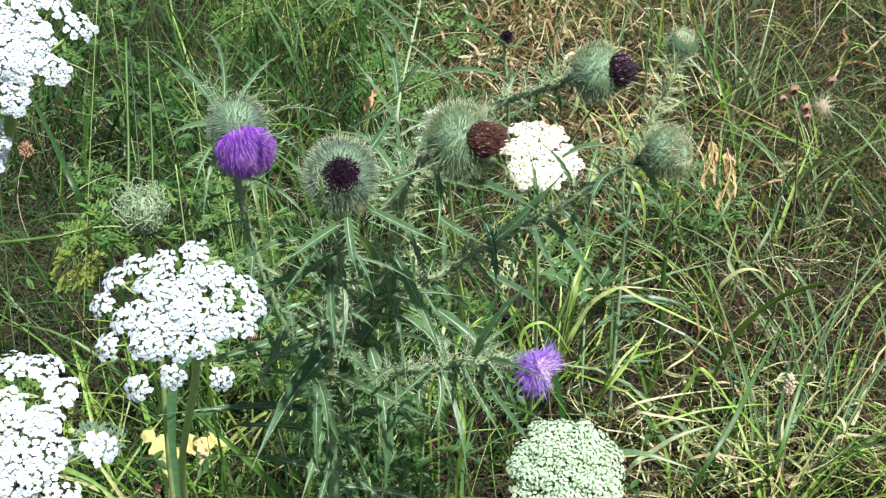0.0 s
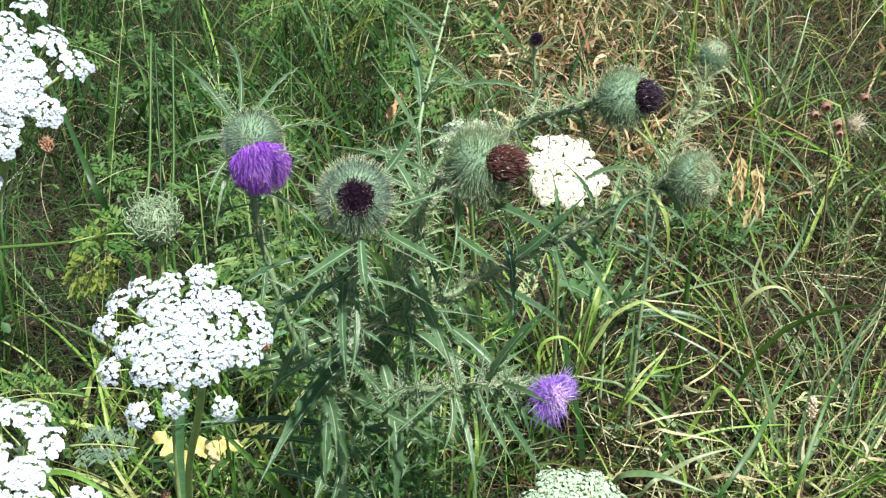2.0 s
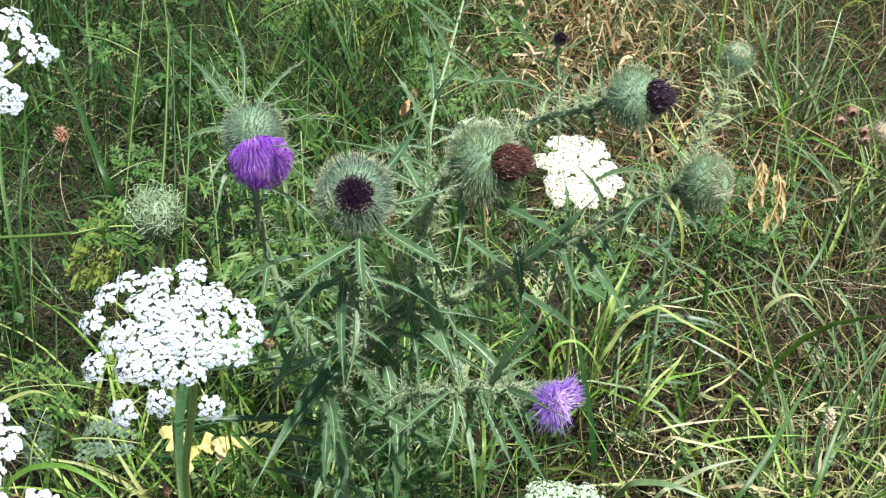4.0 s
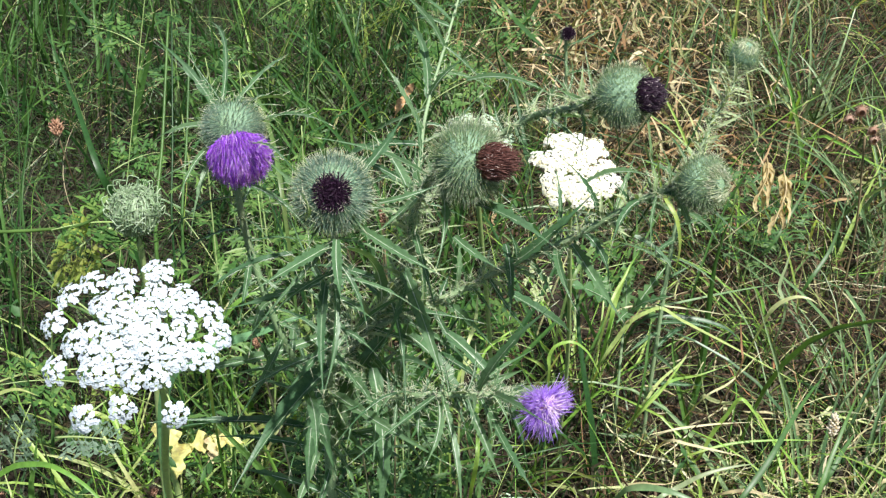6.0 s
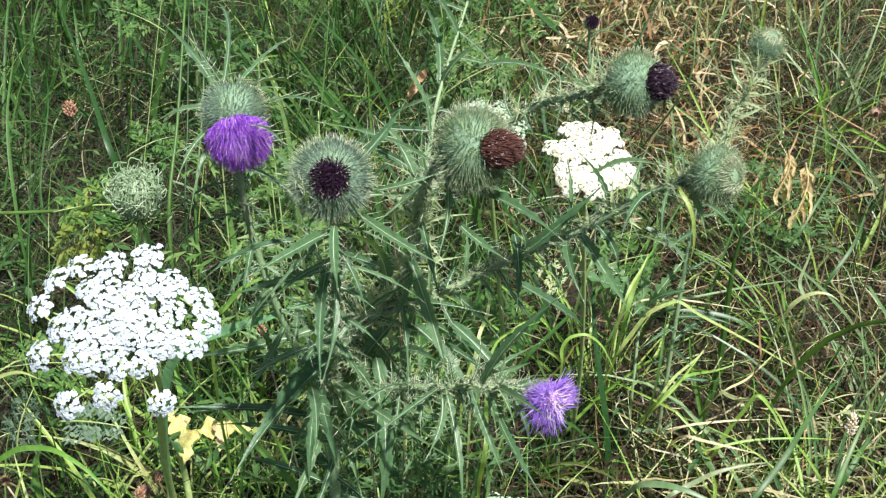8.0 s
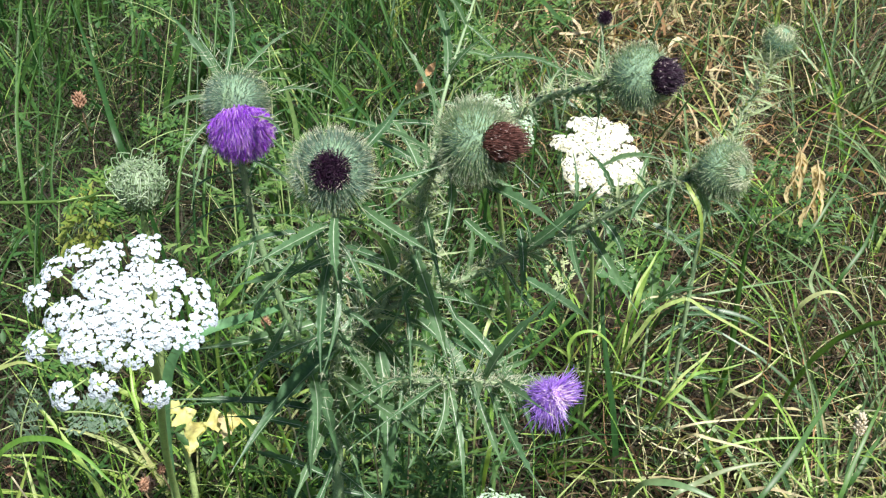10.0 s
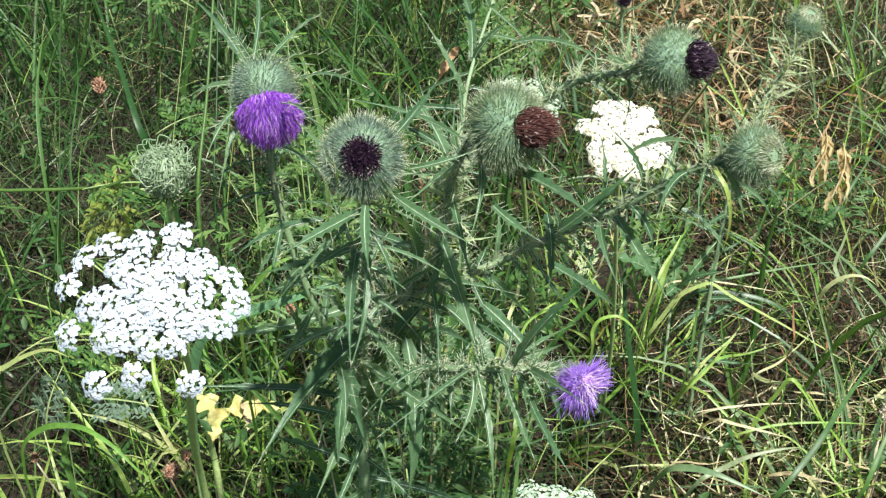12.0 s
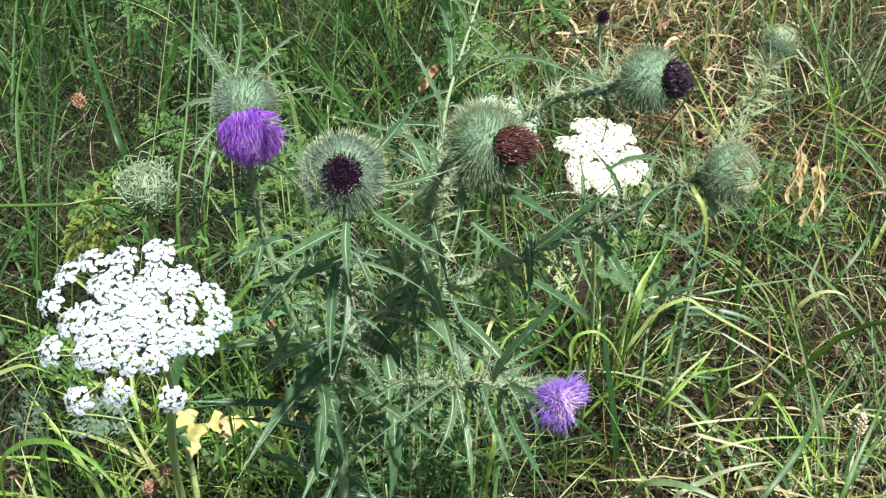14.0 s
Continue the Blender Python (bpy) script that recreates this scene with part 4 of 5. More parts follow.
    leaves_along(thistle, s_purple, 0.1, 0.95, 30, 0.03, 0.09, 0.0085, -0.4)
    leaves_along(thistle, s_purple, 0.88, 0.99, 7, 0.025, 0.055, 0.0035, 0.0)
    leaves_along(thistle, s_right, 0.05, 0.97, 40, 0.02, 0.07, 0.008, -0.1)
    leaves_along(thistle, s_right, 0.05, 0.97, 40, 0.012, 0.03, 0.006, 0.5, THISTLE_PALE)
    leaves_along(thistle, s_rdark, 0.05, 0.97, 22, 0.02, 0.045, 0.006, 0.15)
    leaves_along(thistle, s_rdark, 0.05, 0.97, 34, 0.012, 0.03, 0.006, 0.5, THISTLE_PALE)
    leaves_along(thistle, s_low, 0.1, 0.86, 30, 0.03, 0.11, 0.0085, -0.4)
    leaves_along(thistle, s_top, 0.05, 0.97, 26, 0.05, 0.12, 0.0085)
    for ob in thistle.children:
        ob.matrix_basis = T0 @ ob.matrix_basis


build_thistle()
rosette = thing("thistle_rosette", (0.33, 0.62, 0.0), "young thistle rosette with broad lobed green leaves", "thistle", "thistles")


def jagged_leaf(parent, base, tip, width):
    """A broad leaf cut deeply into pointed lobes, with a pale midrib."""
    d = tip - base
    ln = d.length
    up = V(0.1, -0.5, 0.85)
    side = d.cross(up).normalized()
    up = side.cross(d).normalized()
    at = lambda t: base + d * t + up * 0.16 * ln * 4 * t * (1 - t)
    g = Geo()
    n = 14
    for i in range(n + 1):
        t = i / n
        w = width * 0.5 * math.sin(math.pi * (0.12 + 0.84 * t)) * (0.34 if i % 2 else 1.0) * rnd.uniform(0.8, 1.15)
        push = d * (0.03 if i % 2 == 0 else 0.0)
        for k in (-1, -0.45, 0, 0.45, 1):
            g.v.append(at(t) + side * w * k + push * abs(k) + up * (0.35 * w * abs(k) + width * rnd.uniform(-0.05, 0.05)))
    for i in range(n):
        for k in range(4):
            a = 5 * i + k
            g.face((a, a + 1, a + 6, a + 5))
    g.tube([at(i / n) + up * 0.0006 for i in range(n + 1)], [0.0009 * (1 - 0.7 * i / n) for i in range(n + 1)], 4, 1)
    return part("leaf", g, [ROSETTE_LEAF, THISTLE_RIB], parent)


def build_rosette():
    c = V(0.32, 0.62, 0.385)
    for k in range(6):
        a = k * 1.05 + 0.3
        ln = rnd.uniform(0.05, 0.09)
        b0 = V(0.33, 0.62, 0.32) + V(math.cos(a), math.sin(a), 0) * 0.008
        jagged_leaf(rosette, b0, c + V(math.cos(a) * ln, math.sin(a) * ln, rnd.uniform(-0.04, 0.02)), rnd.uniform(0.020, 0.030))
    st = Geo()
    st.tube([V(0.33, 0.62, 0.0), V(0.33, 0.62, 0.17), V(0.33, 0.62, 0.33)], [0.0024, 0.0022, 0.0018], 7)
    part("stem", st, [THISTLE_STEM], rosette)
    for ob in rosette.children:
        ob.matrix_basis = Matrix.Translation((-0.33, -0.62, 0)) @ ob.matrix_basis


build_rosette()
second = thing("thistle", (0.42, 0.72, 0.0), "pale spiny thistle stalk with one closed green bud", "thistle", "thistles")


def build_second_thistle():
    path = thistle_stem(second, "stem", [(0.371, 0.614, 0.0), (0.391, 0.614, 0.518), (0.412, 0.642, 0.561), (0.437, 0.672, 0.607), (0.462, 0.694, 0.641), (0.472, 0.716, 0.661)], 0.0032, 0.0024, 160)
    flower_head(second, (0.472, 0.716, 0.661), (0.20, -0.30, 0.9), 0.036, 0.0185, ("", 0, 0), 0.010, 300, True, label="closed green thistle bud")
    leaves_along(second, path, 0.03, 0.34, 40, 0.03, 0.09, 0.008, -0.2)
    leaves_along(second, path, 0.30, 0.92, 84, 0.018, 0.055, 0.006, 0.2, THISTLE_PALE)
    for ob in second.children:
        ob.matrix_basis = Matrix.Translation((-0.42, -0.72, 0)) @ ob.matrix_basis


build_second_thistle()
far = thing("thistle", (0.346, 1.50, 0.0), "distant thistle with one small withered dark head", "thistle", "thistles")


def build_far_thistle():
    path = thistle_stem(far, "stem", [(0.0, 0.02, 0.0), (0.01, 0.01, 0.2), (0.0, 0.0, 0.40)], 0.004, 0.003, 50)
    flower_head(far, (0.0, 0.0, 0.395), (0.1, -0.8, 0.5), 0.024, 0.012, ("withered", 0.010, 0.014), 0.006, 160, label="withered black thistle head")
    leaves_along(far, path, 0.2, 0.95, 14, 0.05, 0.09)


build_far_thistle()


# ---- wild carrot ----
def floret_cluster(radius, count, size, domed, mats_n=1, seed=0):
    """One small cluster of the umbel: many tiny flowers of uneven petals on short stalks."""
    g = Geo()
    r = random.Random(seed)
    for i in range(count):
        u = math.sqrt((i + 0.4) / count)
        a = i * 2.399963 + r.uniform(-0.2, 0.2)
        c = V(math.cos(a) * u * radius, math.sin(a) * u * radius, domed * (1 - u * u) * radius + r.uniform(-0.0012, 0.0012)) * r.uniform(0.92, 1.12)
        nrm = (V(c.x, c.y, radius * 1.3) + V(r.uniform(-1, 1), r.uniform(-1, 1), 0) * radius * 0.5).normalized()
        m = turned(nrm, c, r.uniform(0, 6.28))
        big = size * (0.75 + 0.6 * u * r.uniform(0.7, 1.2))
        for k in range(5):
            b = 2 * math.pi * k / 5 + r.uniform(-0.15, 0.15)
            ln = big * r.uniform(0.75, 1.25)
            base = len(g.v)
            ca, sa = math.cos(b), math.sin(b)
            for px, py, pz in ((0.0, 0.0, 0.0), (0.50, -0.44, 0.10), (0.95, -0.36, 0.02), (1.0, 0.0, -0.10), (0.95, 0.36, 0.02), (0.50, 0.44, 0.10)):
                q = V(px * ln * ca - py * ln * sa, px * ln * sa + py * ln * ca, pz * ln)
                g.v.append(m @ q)
            g.face((base, base + 1, base + 2, base + 3)); g.face((base, base + 3, base + 4, base + 5))
        g.lump(m @ V(0, 0, 0.0002), size * 0.34, 0, 0.7, nrm)
        g.spike(c - nrm * 0.0002, V(0, 0, -radius * 0.75), size * 0.14, 1, 3)
    return g


def wild_carrot(place, normal, radius, foot, label, petals, clusters=44, cluster_r=0.0078, count=17, size=0.0017, domed=0.22, gaps=0.16, stem_r=0.0024, outer=(), spin=None, stem_mat=None, way=()):
    """An umbel: rays from one point, each with a cluster of flowers, on a long stalk."""
    place, foot = Vector(place), Vector(foot)
    plant = thing("wild_carrot", foot, label, "wild carrot", "wild carrots")
    hub_local = turned(normal, place - foot, rnd.uniform(0, 6.28) if spin is None else spin)
    depth = radius * 0.95
    variants = [floret_cluster(cluster_r, count, size, 0.35, 2, s + int(radius * 1e5)).mesh("umbellet", [petals, UMBEL_STEM]) for s in range(5)]
    rays = []
    spots = []
    if outer:
        spots = [(px_ * rnd.uniform(1.01, 1.07), py_ * rnd.uniform(1.01, 1.07), rnd.uniform(0.94, 1.08)) for px_, py_ in outer]
        for count_, reach_, off in ((11, 0.54, 0.2), (8, 0.33, 0.0), (4, 0.13, 0.5)):
            for i in range(count_):
                a = 2 * math.pi * (i + off + rnd.uniform(-0.15, 0.15)) / count_
                q = reach_ * rnd.uniform(0.92, 1.08)
                spots.append((math.cos(a) * q, math.sin(a) * q + 0.08, rnd.uniform(0.85, 1.05)))
    else:
        for i in range(clusters):
            u = math.sqrt((i + 0.3) / clusters)
            a = i * 2.399963 + rnd.uniform(-0.10, 0.10)
            if u > 0.8 and rnd.random() < gaps:
                continue
            u *= rnd.uniform(0.93, 1.06) if u > 0.7 else 1.0
            spots.append((math.cos(a) * u, math.sin(a) * u, (0.75 + 0.4 * u) * rnd.uniform(0.9, 1.1)))
    for sx_, sy_, sc in spots:
        u = min(1.1, math.hypot(sx_, sy_))
        c = V(sx_ * radius, sy_ * radius, domed * radius * (1 - u * u) + rnd.uniform(-0.002, 0.002))
        d = (c - V(0, 0, -depth)).normalized()
        ob = part("umbellet", rnd.choice(variants), None, plant)
        ob.matrix_basis = hub_local @ turned((d + V(0, 0, 0.6)).normalized(), c, rnd.uniform(0, 6.28)) @ Matrix.Scale(sc, 4)
        rays.append((ob, c - d * cluster_r * 0.55))
    g = Geo()
    hub = V(0, 0, -depth)
    for ob, c in rays:
        ray = Geo()
        midp = hub.lerp(c, 0.5) + V(c.x, c.y, 0) * 0.10
        ray.tube([hub, midp, c], [0.0007, 0.0006, 0.0005], 4)
        ro = part("ray", ray, [UMBEL_STEM], ob)
        ro.matrix_basis = ob.matrix_basis.inverted() @ hub_local
    for k in range(9):
        a = k * 0.7
        o = V(math.cos(a), math.sin(a), -0.5)
        for j in (-0.3, 0, 0.3):
            q = V(math.cos(a + j), math.sin(a + j), -0.4)
            g.spike(hub + o * radius * 0.15, hub + q * radius * 0.5, 0.0006)
        g.spike(hub, hub + o * radius * 0.3, 0.0008)
    br = tagged(part("bract_ruff", g, [UMBEL_STEM], plant, "feathery green bracts below the umbel"), kind="stuff")
    br.matrix_basis = hub_local
    top = hub_local @ hub
    s = Geo()
    path = smooth_path([V(0, 0, 0), *([Vector(w) - foot for w in way] or [top * 0.5 + V(0.01, 0.015, -0.02)]), top - Vector(normal).normalized() * 0.025 + (V(0, 0, 0) - top).normalized() * 0.02, top], 6)
    s.tube(path, [stem_r * (1.3 - 0.45 * i / (len(path) - 1)) for i in range(len(path))], 8)
    part("stem", s, [stem_mat or UMBEL_STEM], plant)
    return plant


# the large white umbel and its neighbours; OUTER: where its outermost clusters stand, in radii
OUTER = ((0.25, 0.82), (-0.14, 0.70), (-0.47, 0.70), (-0.72, 0.55), (-0.90, 0.26), (-0.64, 0.02), (-0.82, -0.28), (-0.44, -0.32), (-0.50, -0.80), (-0.10, -0.70), (0.44, -0.78), (0.46, -0.22), (0.76, -0.20), (0.90, 0.04), (0.82, 0.30), (0.56, 0.48))
wild_carrot((-0.114, -0.211, 0.903), (0.02, -0.66, 0.75), 0.0475, (-0.222, 0.16, 0.0), "flat white wild carrot umbel in full flower on a pale stalk", PETAL, cluster_r=0.0074, count=22, size=0.0016, domed=0.12, outer=OUTER, spin=0.0, stem_r=0.0028, stem_mat=LIT_STALK, way=((-0.187, 0.05, 0.499), (-0.170, -0.01, 0.618)))
wild_carrot((-0.1295, -0.379, 1.143), (0.1, -0.6, 0.8), 0.0310, (-0.80, -0.32, 0.0), "white wild carrot umbel at the meadow's lush side", PETAL, cluster_r=0.0054, count=20, size=0.00125, domed=0.12, outer=OUTER, spin=2.0)
wild_carrot((-0.161, -0.390, 1.098), (0.1, -0.6, 0.8), 0.0265, (-0.84, -0.38, 0.0), "white wild carrot umbel partly hidden behind another", PETAL, cluster_r=0.0054, count=20, size=0.00125, domed=0.12, outer=OUTER, spin=4.0)
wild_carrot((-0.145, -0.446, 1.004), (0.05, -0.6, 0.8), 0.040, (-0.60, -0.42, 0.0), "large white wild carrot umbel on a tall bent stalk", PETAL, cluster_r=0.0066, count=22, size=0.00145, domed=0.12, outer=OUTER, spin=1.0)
wild_carrot((0.199, 0.313, 0.722), (-0.05, -0.55, 0.83), 0.043, (0.25, 0.66, 0.0), "creamy white domed wild carrot umbel behind the thistle", PETAL_CREAM, 50, 0.0068, 20, 0.0017, 0.26, 0.30)
wild_carrot((0.100, 0.290, 0.768), (0.0, -0.5, 0.86), 0.034, (0.14, 0.62, 0.0), "greenish young wild carrot umbel half hidden behind a thistle head", PETAL_BUD, 36, 0.0062, 14, 0.0013, 0.3, 0.2)
wild_carrot((0.0875, -0.357, 0.888), (0.05, -0.45, 0.89), 0.028, (0.10, -0.30, 0.0), "pale greenish wild carrot umbel in tight bud", PETAL_BUD, 74, 0.0042, 18, 0.0009, 0.50, 0.05)


def curled_umbel():
    """An umbel that has closed into a bird's nest."""
    plant = thing("wild_carrot", (-0.19, 0.14, 0.0), "closed green wild carrot umbel curled like a nest", "wild carrot", "wild carrots")
    off = V(0.19, -0.14, 0.0)
    c = V(-0.174, 0.045, 0.819) + off
    g, tips, core = Geo(), Geo(), Geo()
    h, wide = 0.036, 0.0178

    def skin(a, t, off=0.0):
        """A place on the nest's bulging surface: t from its foot to the hollow on top."""
        r = (wide + off) * math.sin(math.pi * (0.06 + 0.88 * t ** 1.15)) ** 0.85
        z = h * (0.5 - 0.5 * math.cos(math.pi * t)) + off * (2 * t - 1)
        return c + V(math.cos(a) * r, math.sin(a) * r, z)

    for i in range(13):
        for k in range(20):
            core.v.append(skin(0.314 * k, i / 12, -0.0022) + jitter(0.0008))
    for i in range(12):
        for k in range(20):
            p, q = i * 20 + k, i * 20 + (k + 1) % 20
            core.face((p, q, q + 20, p + 20))
    core.face(tuple(range(240, 260)))
    for i in range(110):
        a = i * 2.399963
        bow = rnd.uniform(-0.7, 0.7)
        pts = smooth_path([skin(a + bow * t * t, t, rnd.uniform(-0.0012, 0.0008)) for t in (0.0, 0.25, 0.5, 0.75, rnd.uniform(0.85, 1.0))], 3)
        g.tube(pts, [0.00042] * len(pts), 4)
    for i in range(44):
        a, t0 = rnd.uniform(0, 6.28), rnd.uniform(0.35, 1.0)
        p = skin(a, t0)
        o = V(math.cos(a), math.sin(a), rnd.uniform(-0.2, 0.8))
        s_ = V(-math.sin(a), math.cos(a), 0) * rnd.uniform(-0.006, 0.006)
        pts = smooth_path([p, p + o * 0.004 + s_ * 0.5, p + o * 0.005 + s_ + V(0, 0, 0.004), p + o * 0.001 + s_ * 2 + V(0, 0, 0.005)], 4)
        g.tube(pts, [0.00042] * len(pts), 4)
    for i in range(520):
        a, t = rnd.uniform(0, 6.28), rnd.uniform(0.2, 1.0)
        e = skin(a, t, rnd.uniform(-0.001, 0.001))
        f = skin(a + rnd.uniform(-0.4, 0.4), min(1.0, t + rnd.uniform(0.0, 0.09)), rnd.uniform(-0.001, 0.0015))
        tips.tube([e, e.lerp(f, 0.5) + jitter(0.0034), f + jitter(0.0022)], [0.0003, 0.0005, 0.0002], 3)
    tagged(part("seed_core", core, [BRACT_WARM], plant), kind="stuff")
    tagged(part("ray_nest", g, [CURL_RAY], plant, "curled pale green rays"), kind="stuff")
    tagged(part("seed_mass", tips, [CURL_RAY], plant, "greenish white unripe seeds"), kind="stuff")
    b = Geo()
    for k in range(12):
        a = k * 0.52
        o = V(math.cos(a), math.sin(a), 0)
        p = smooth_path([c, c + o * 0.015 + V(0, 0, -0.004), c + o * 0.028 + V(0, 0, 0.006) + jitter(0.006)], 4)
        b.tube(p, [0.0006] * (len(p) - 1) + [0.0001], 3)
        for j in (3, 5):
            b.spike(p[j], p[j] + (o + V(-o.y, o.x, 0) * rnd.choice((-1, 1))) * 0.010, 0.0004)
    tagged(part("bract_ruff", b, [FERN], plant, "thread-like green bracts"), kind="stuff")
    s = Geo()
    path = smooth_path([V(0, 0, 0), V(-0.024, -0.02, 0.4), c + V(-0.008, 0.02, -0.1), c], 6)
    s.tube(path, [0.0026] * len(path), 8)
    part("stem", s, [UMBEL_STEM], plant)


curled_umbel()


# ---- feathery leaves ----
def feathery_leaf(base, tip, width, mat, label, group="feathery leaves", pairs=9, arch=0.12):
    """A twice-divided leaf like that of wild carrot."""
    base, tip = Vector(base), Vector(tip)
    ob = thing("carrot_leaf", base, label, "leaf", group)
    d = tip - base
    ln = d.length
    up = V(0, -0.5, 0.86)
    side = d.cross(up).normalized()
    up = side.cross(d).normalized()
    at = lambda t: d * t + up * arch * ln * 4 * t * (1 - t)
    g, st = Geo(), Geo()
    pts = [at(i / 12) for i in range(13)]
    st.tube(pts, [0.0013 * (1 - 0.7 * i / 12) for i in range(13)], 5)
    for i in range(pairs):
        t = 0.18 + 0.8 * i / pairs
        w = width * 0.5 * math.sin(math.pi * (0.25 + 0.72 * (1 - (1 - t) ** 1.0 * 0.85)) ) + 0.004
        for sgn in (-1, 1):
            dirn = (side * sgn + d.normalized() * rnd.uniform(0.2, 0.9) + up * rnd.uniform(-0.6, 0.4)).normalized()
            p0 = at(t)
            ends = p0 + dirn * w
            g.spike(p0, ends, 0.0006)
            for j in range(6):
                q = p0.lerp(ends, 0.25 + 0.15 * j)
                for s2 in (-1, 1):
                    if rnd.random() < 0.25:
                        continue
                    dd = (dirn * 0.8 + side.cross(dirn).cross(dirn) * s2 * 0.2 + d.normalized() * s2 * 0.9 + up * rnd.uniform(-0.3, 0.3)).normalized()
                    l2 = w * rnd.uniform(0.14, 0.40) + 0.002
                    g.ribbon([q, q + dd * l2 * 0.5, q + dd * l2], [0.0008, l2 * 0.38, 0.0003], up, 0.15)
    tagged(part("leaf_blade", g, [mat], ob), kind="stuff")
    part("stalk", st, [UMBEL_STEM], ob)
    return ob


feathery_leaf((-0.224, 0.148, 0.764), (-0.282, 0.141, 0.717), 0.05, FERN_YELLOW, "yellow-green feathery leaf below a curled umbel", pairs=10)
feathery_leaf((0.204, 0.501, 0.432), (0.165, 0.492, 0.488), 0.030, SPRIG, "pale feathery sprig behind the thistle", pairs=4)
feathery_leaf((-0.359, 0.136, 0.487), (-0.331, 0.144, 0.572), 0.03, FERN_GREY, "grey-green feathery leaf low in the lush grass", pairs=8)
feathery_leaf((-0.321, 0.157, 0.519), (-0.246, 0.139, 0.526), 0.03, FERN_GREY, "grey-green feathery leaf low in the lush grass", pairs=8)
feathery_leaf((-0.20, 0.15, 0.76), (-0.26, 0.10, 0.79), 0.045, FERN, "small green feathery leaf below a curled umbel")
feathery_leaf((-0.05, 1.15, 0.50), (0.03, 1.02, 0.64), 0.08, FERN_YELLOW, "pale feathery leaf tip in the grass")
for i in range(13):
    fx, fy = rnd.uniform(-0.55, 0.25), rnd.uniform(0.45, 1.9)
    fz = rnd.uniform(0.12, 0.45)
    fa = rnd.uniform(0, 6.28)
    fl = rnd.uniform(0.10, 0.18)
    feathery_leaf((fx, fy, fz), (fx + fl * math.cos(fa), fy + fl * math.sin(fa), fz + rnd.uniform(0.0, 0.07)), rnd.uniform(0.06, 0.10), FERN, "fresh green feathery leaf among tall grass", pairs=8)


# ---- single blades, stalks and dry bits that stand out ----
def grass_blade(pts, width, mat, label, fold=0.25, up=(0, -0.6, 0.8), group="single grass blades"):
    pts = [Vector(p) for p in pts]
    path = smooth_path(pts, 7)
    o = path[0].copy()
    n = len(path) - 1
    g = Geo()
    g.ribbon([p - o for p in path], [width * max(0.05, (1 - (i / n) ** 2.5)) * (0.16 + 0.84 * min(1.0, i / 12)) for i in range(n + 1)], Vector(up), fold, 0)
    ob = new("long_grass", g.mesh("long_grass", [mat]))
    ob.location = o
    return tagged(ob, label, "grass", group)


def stalk(pts, r, mat, label):
    path = smooth_path(pts, 7)
    o = path[0].copy()
    g = Geo()
    n = len(path) - 1
    g.tube([p - o for p in path], [r * (1 - 0.4 * i / n) for i in range(n + 1)], 7)
    ob = new("tall_weed", g.mesh("tall_weed", [mat]))
    ob.location = o
    return tagged(ob, label, "weed", "single stalks")


grass_blade([(0.297, 0.720, 0.000), (0.299, 0.560, 0.359), (0.306, 0.573, 0.382), (0.320, 0.587, 0.417), (0.337, 0.600, 0.440)], 0.0075, LIME, "bright upright grass blade")
grass_blade([(0.291, 0.740, 0.000), (0.296, 0.580, 0.274), (0.311, 0.578, 0.307), (0.331, 0.576, 0.344), (0.356, 0.573, 0.363), (0.368, 0.571, 0.368), (0.397, 0.569, 0.349), (0.442, 0.567, 0.322), (0.495, 0.564, 0.290), (0.545, 0.562, 0.258), (0.582, 0.560, 0.235)], 0.0058, LIME, "long sunlit grass blade arched over")
grass_blade([(0.299, 0.760, 0.000), (0.316, 0.600, 0.345), (0.373, 0.620, 0.337), (0.439, 0.640, 0.314), (0.498, 0.660, 0.288)], 0.0034, PALE, "thin pale grass blade lying over")
grass_blade([(0.350, 0.800, 0.000), (0.366, 0.640, 0.303), (0.420, 0.635, 0.305), (0.458, 0.630, 0.299), (0.484, 0.625, 0.289), (0.505, 0.620, 0.269)], 0.0085, GREYGREEN, "broad grass blade arching over")
grass_blade([(0.327, 0.820, 0.000), (0.345, 0.660, 0.302), (0.405, 0.685, 0.293), (0.492, 0.710, 0.294), (0.557, 0.735, 0.288), (0.609, 0.760, 0.277)], 0.0040, GREYGREEN, "long thin grass blade leaning across")
grass_blade([(0.351, 0.720, 0.000), (0.357, 0.560, 0.211), (0.378, 0.573, 0.237), (0.411, 0.587, 0.262), (0.427, 0.600, 0.279)], 0.0052, LIME, "sunlit grass blade in a tuft")
grass_blade([(0.342, 0.700, 0.000), (0.353, 0.540, 0.220), (0.389, 0.560, 0.247), (0.437, 0.580, 0.243), (0.497, 0.600, 0.250)], 0.0055, LIME, "sunlit grass blade in a tuft")
grass_blade([(0.337, 0.690, 0.000), (0.346, 0.530, 0.218), (0.375, 0.540, 0.250), (0.395, 0.550, 0.277), (0.408, 0.560, 0.288)], 0.0045, LIME, "sunlit grass blade in a tuft")
grass_blade([(0.434, 0.710, 0.000), (0.445, 0.550, 0.232), (0.481, 0.575, 0.232), (0.531, 0.600, 0.272)], 0.0045, PALE, "thin pale grass blade leaning over")
grass_blade([(0.535, 0.780, 0.000), (0.536, 0.620, 0.317), (0.540, 0.616, 0.331), (0.552, 0.612, 0.347), (0.568, 0.608, 0.356), (0.585, 0.604, 0.355), (0.598, 0.600, 0.347)], 0.0068, LIME, "sunlit grass blade bending over")
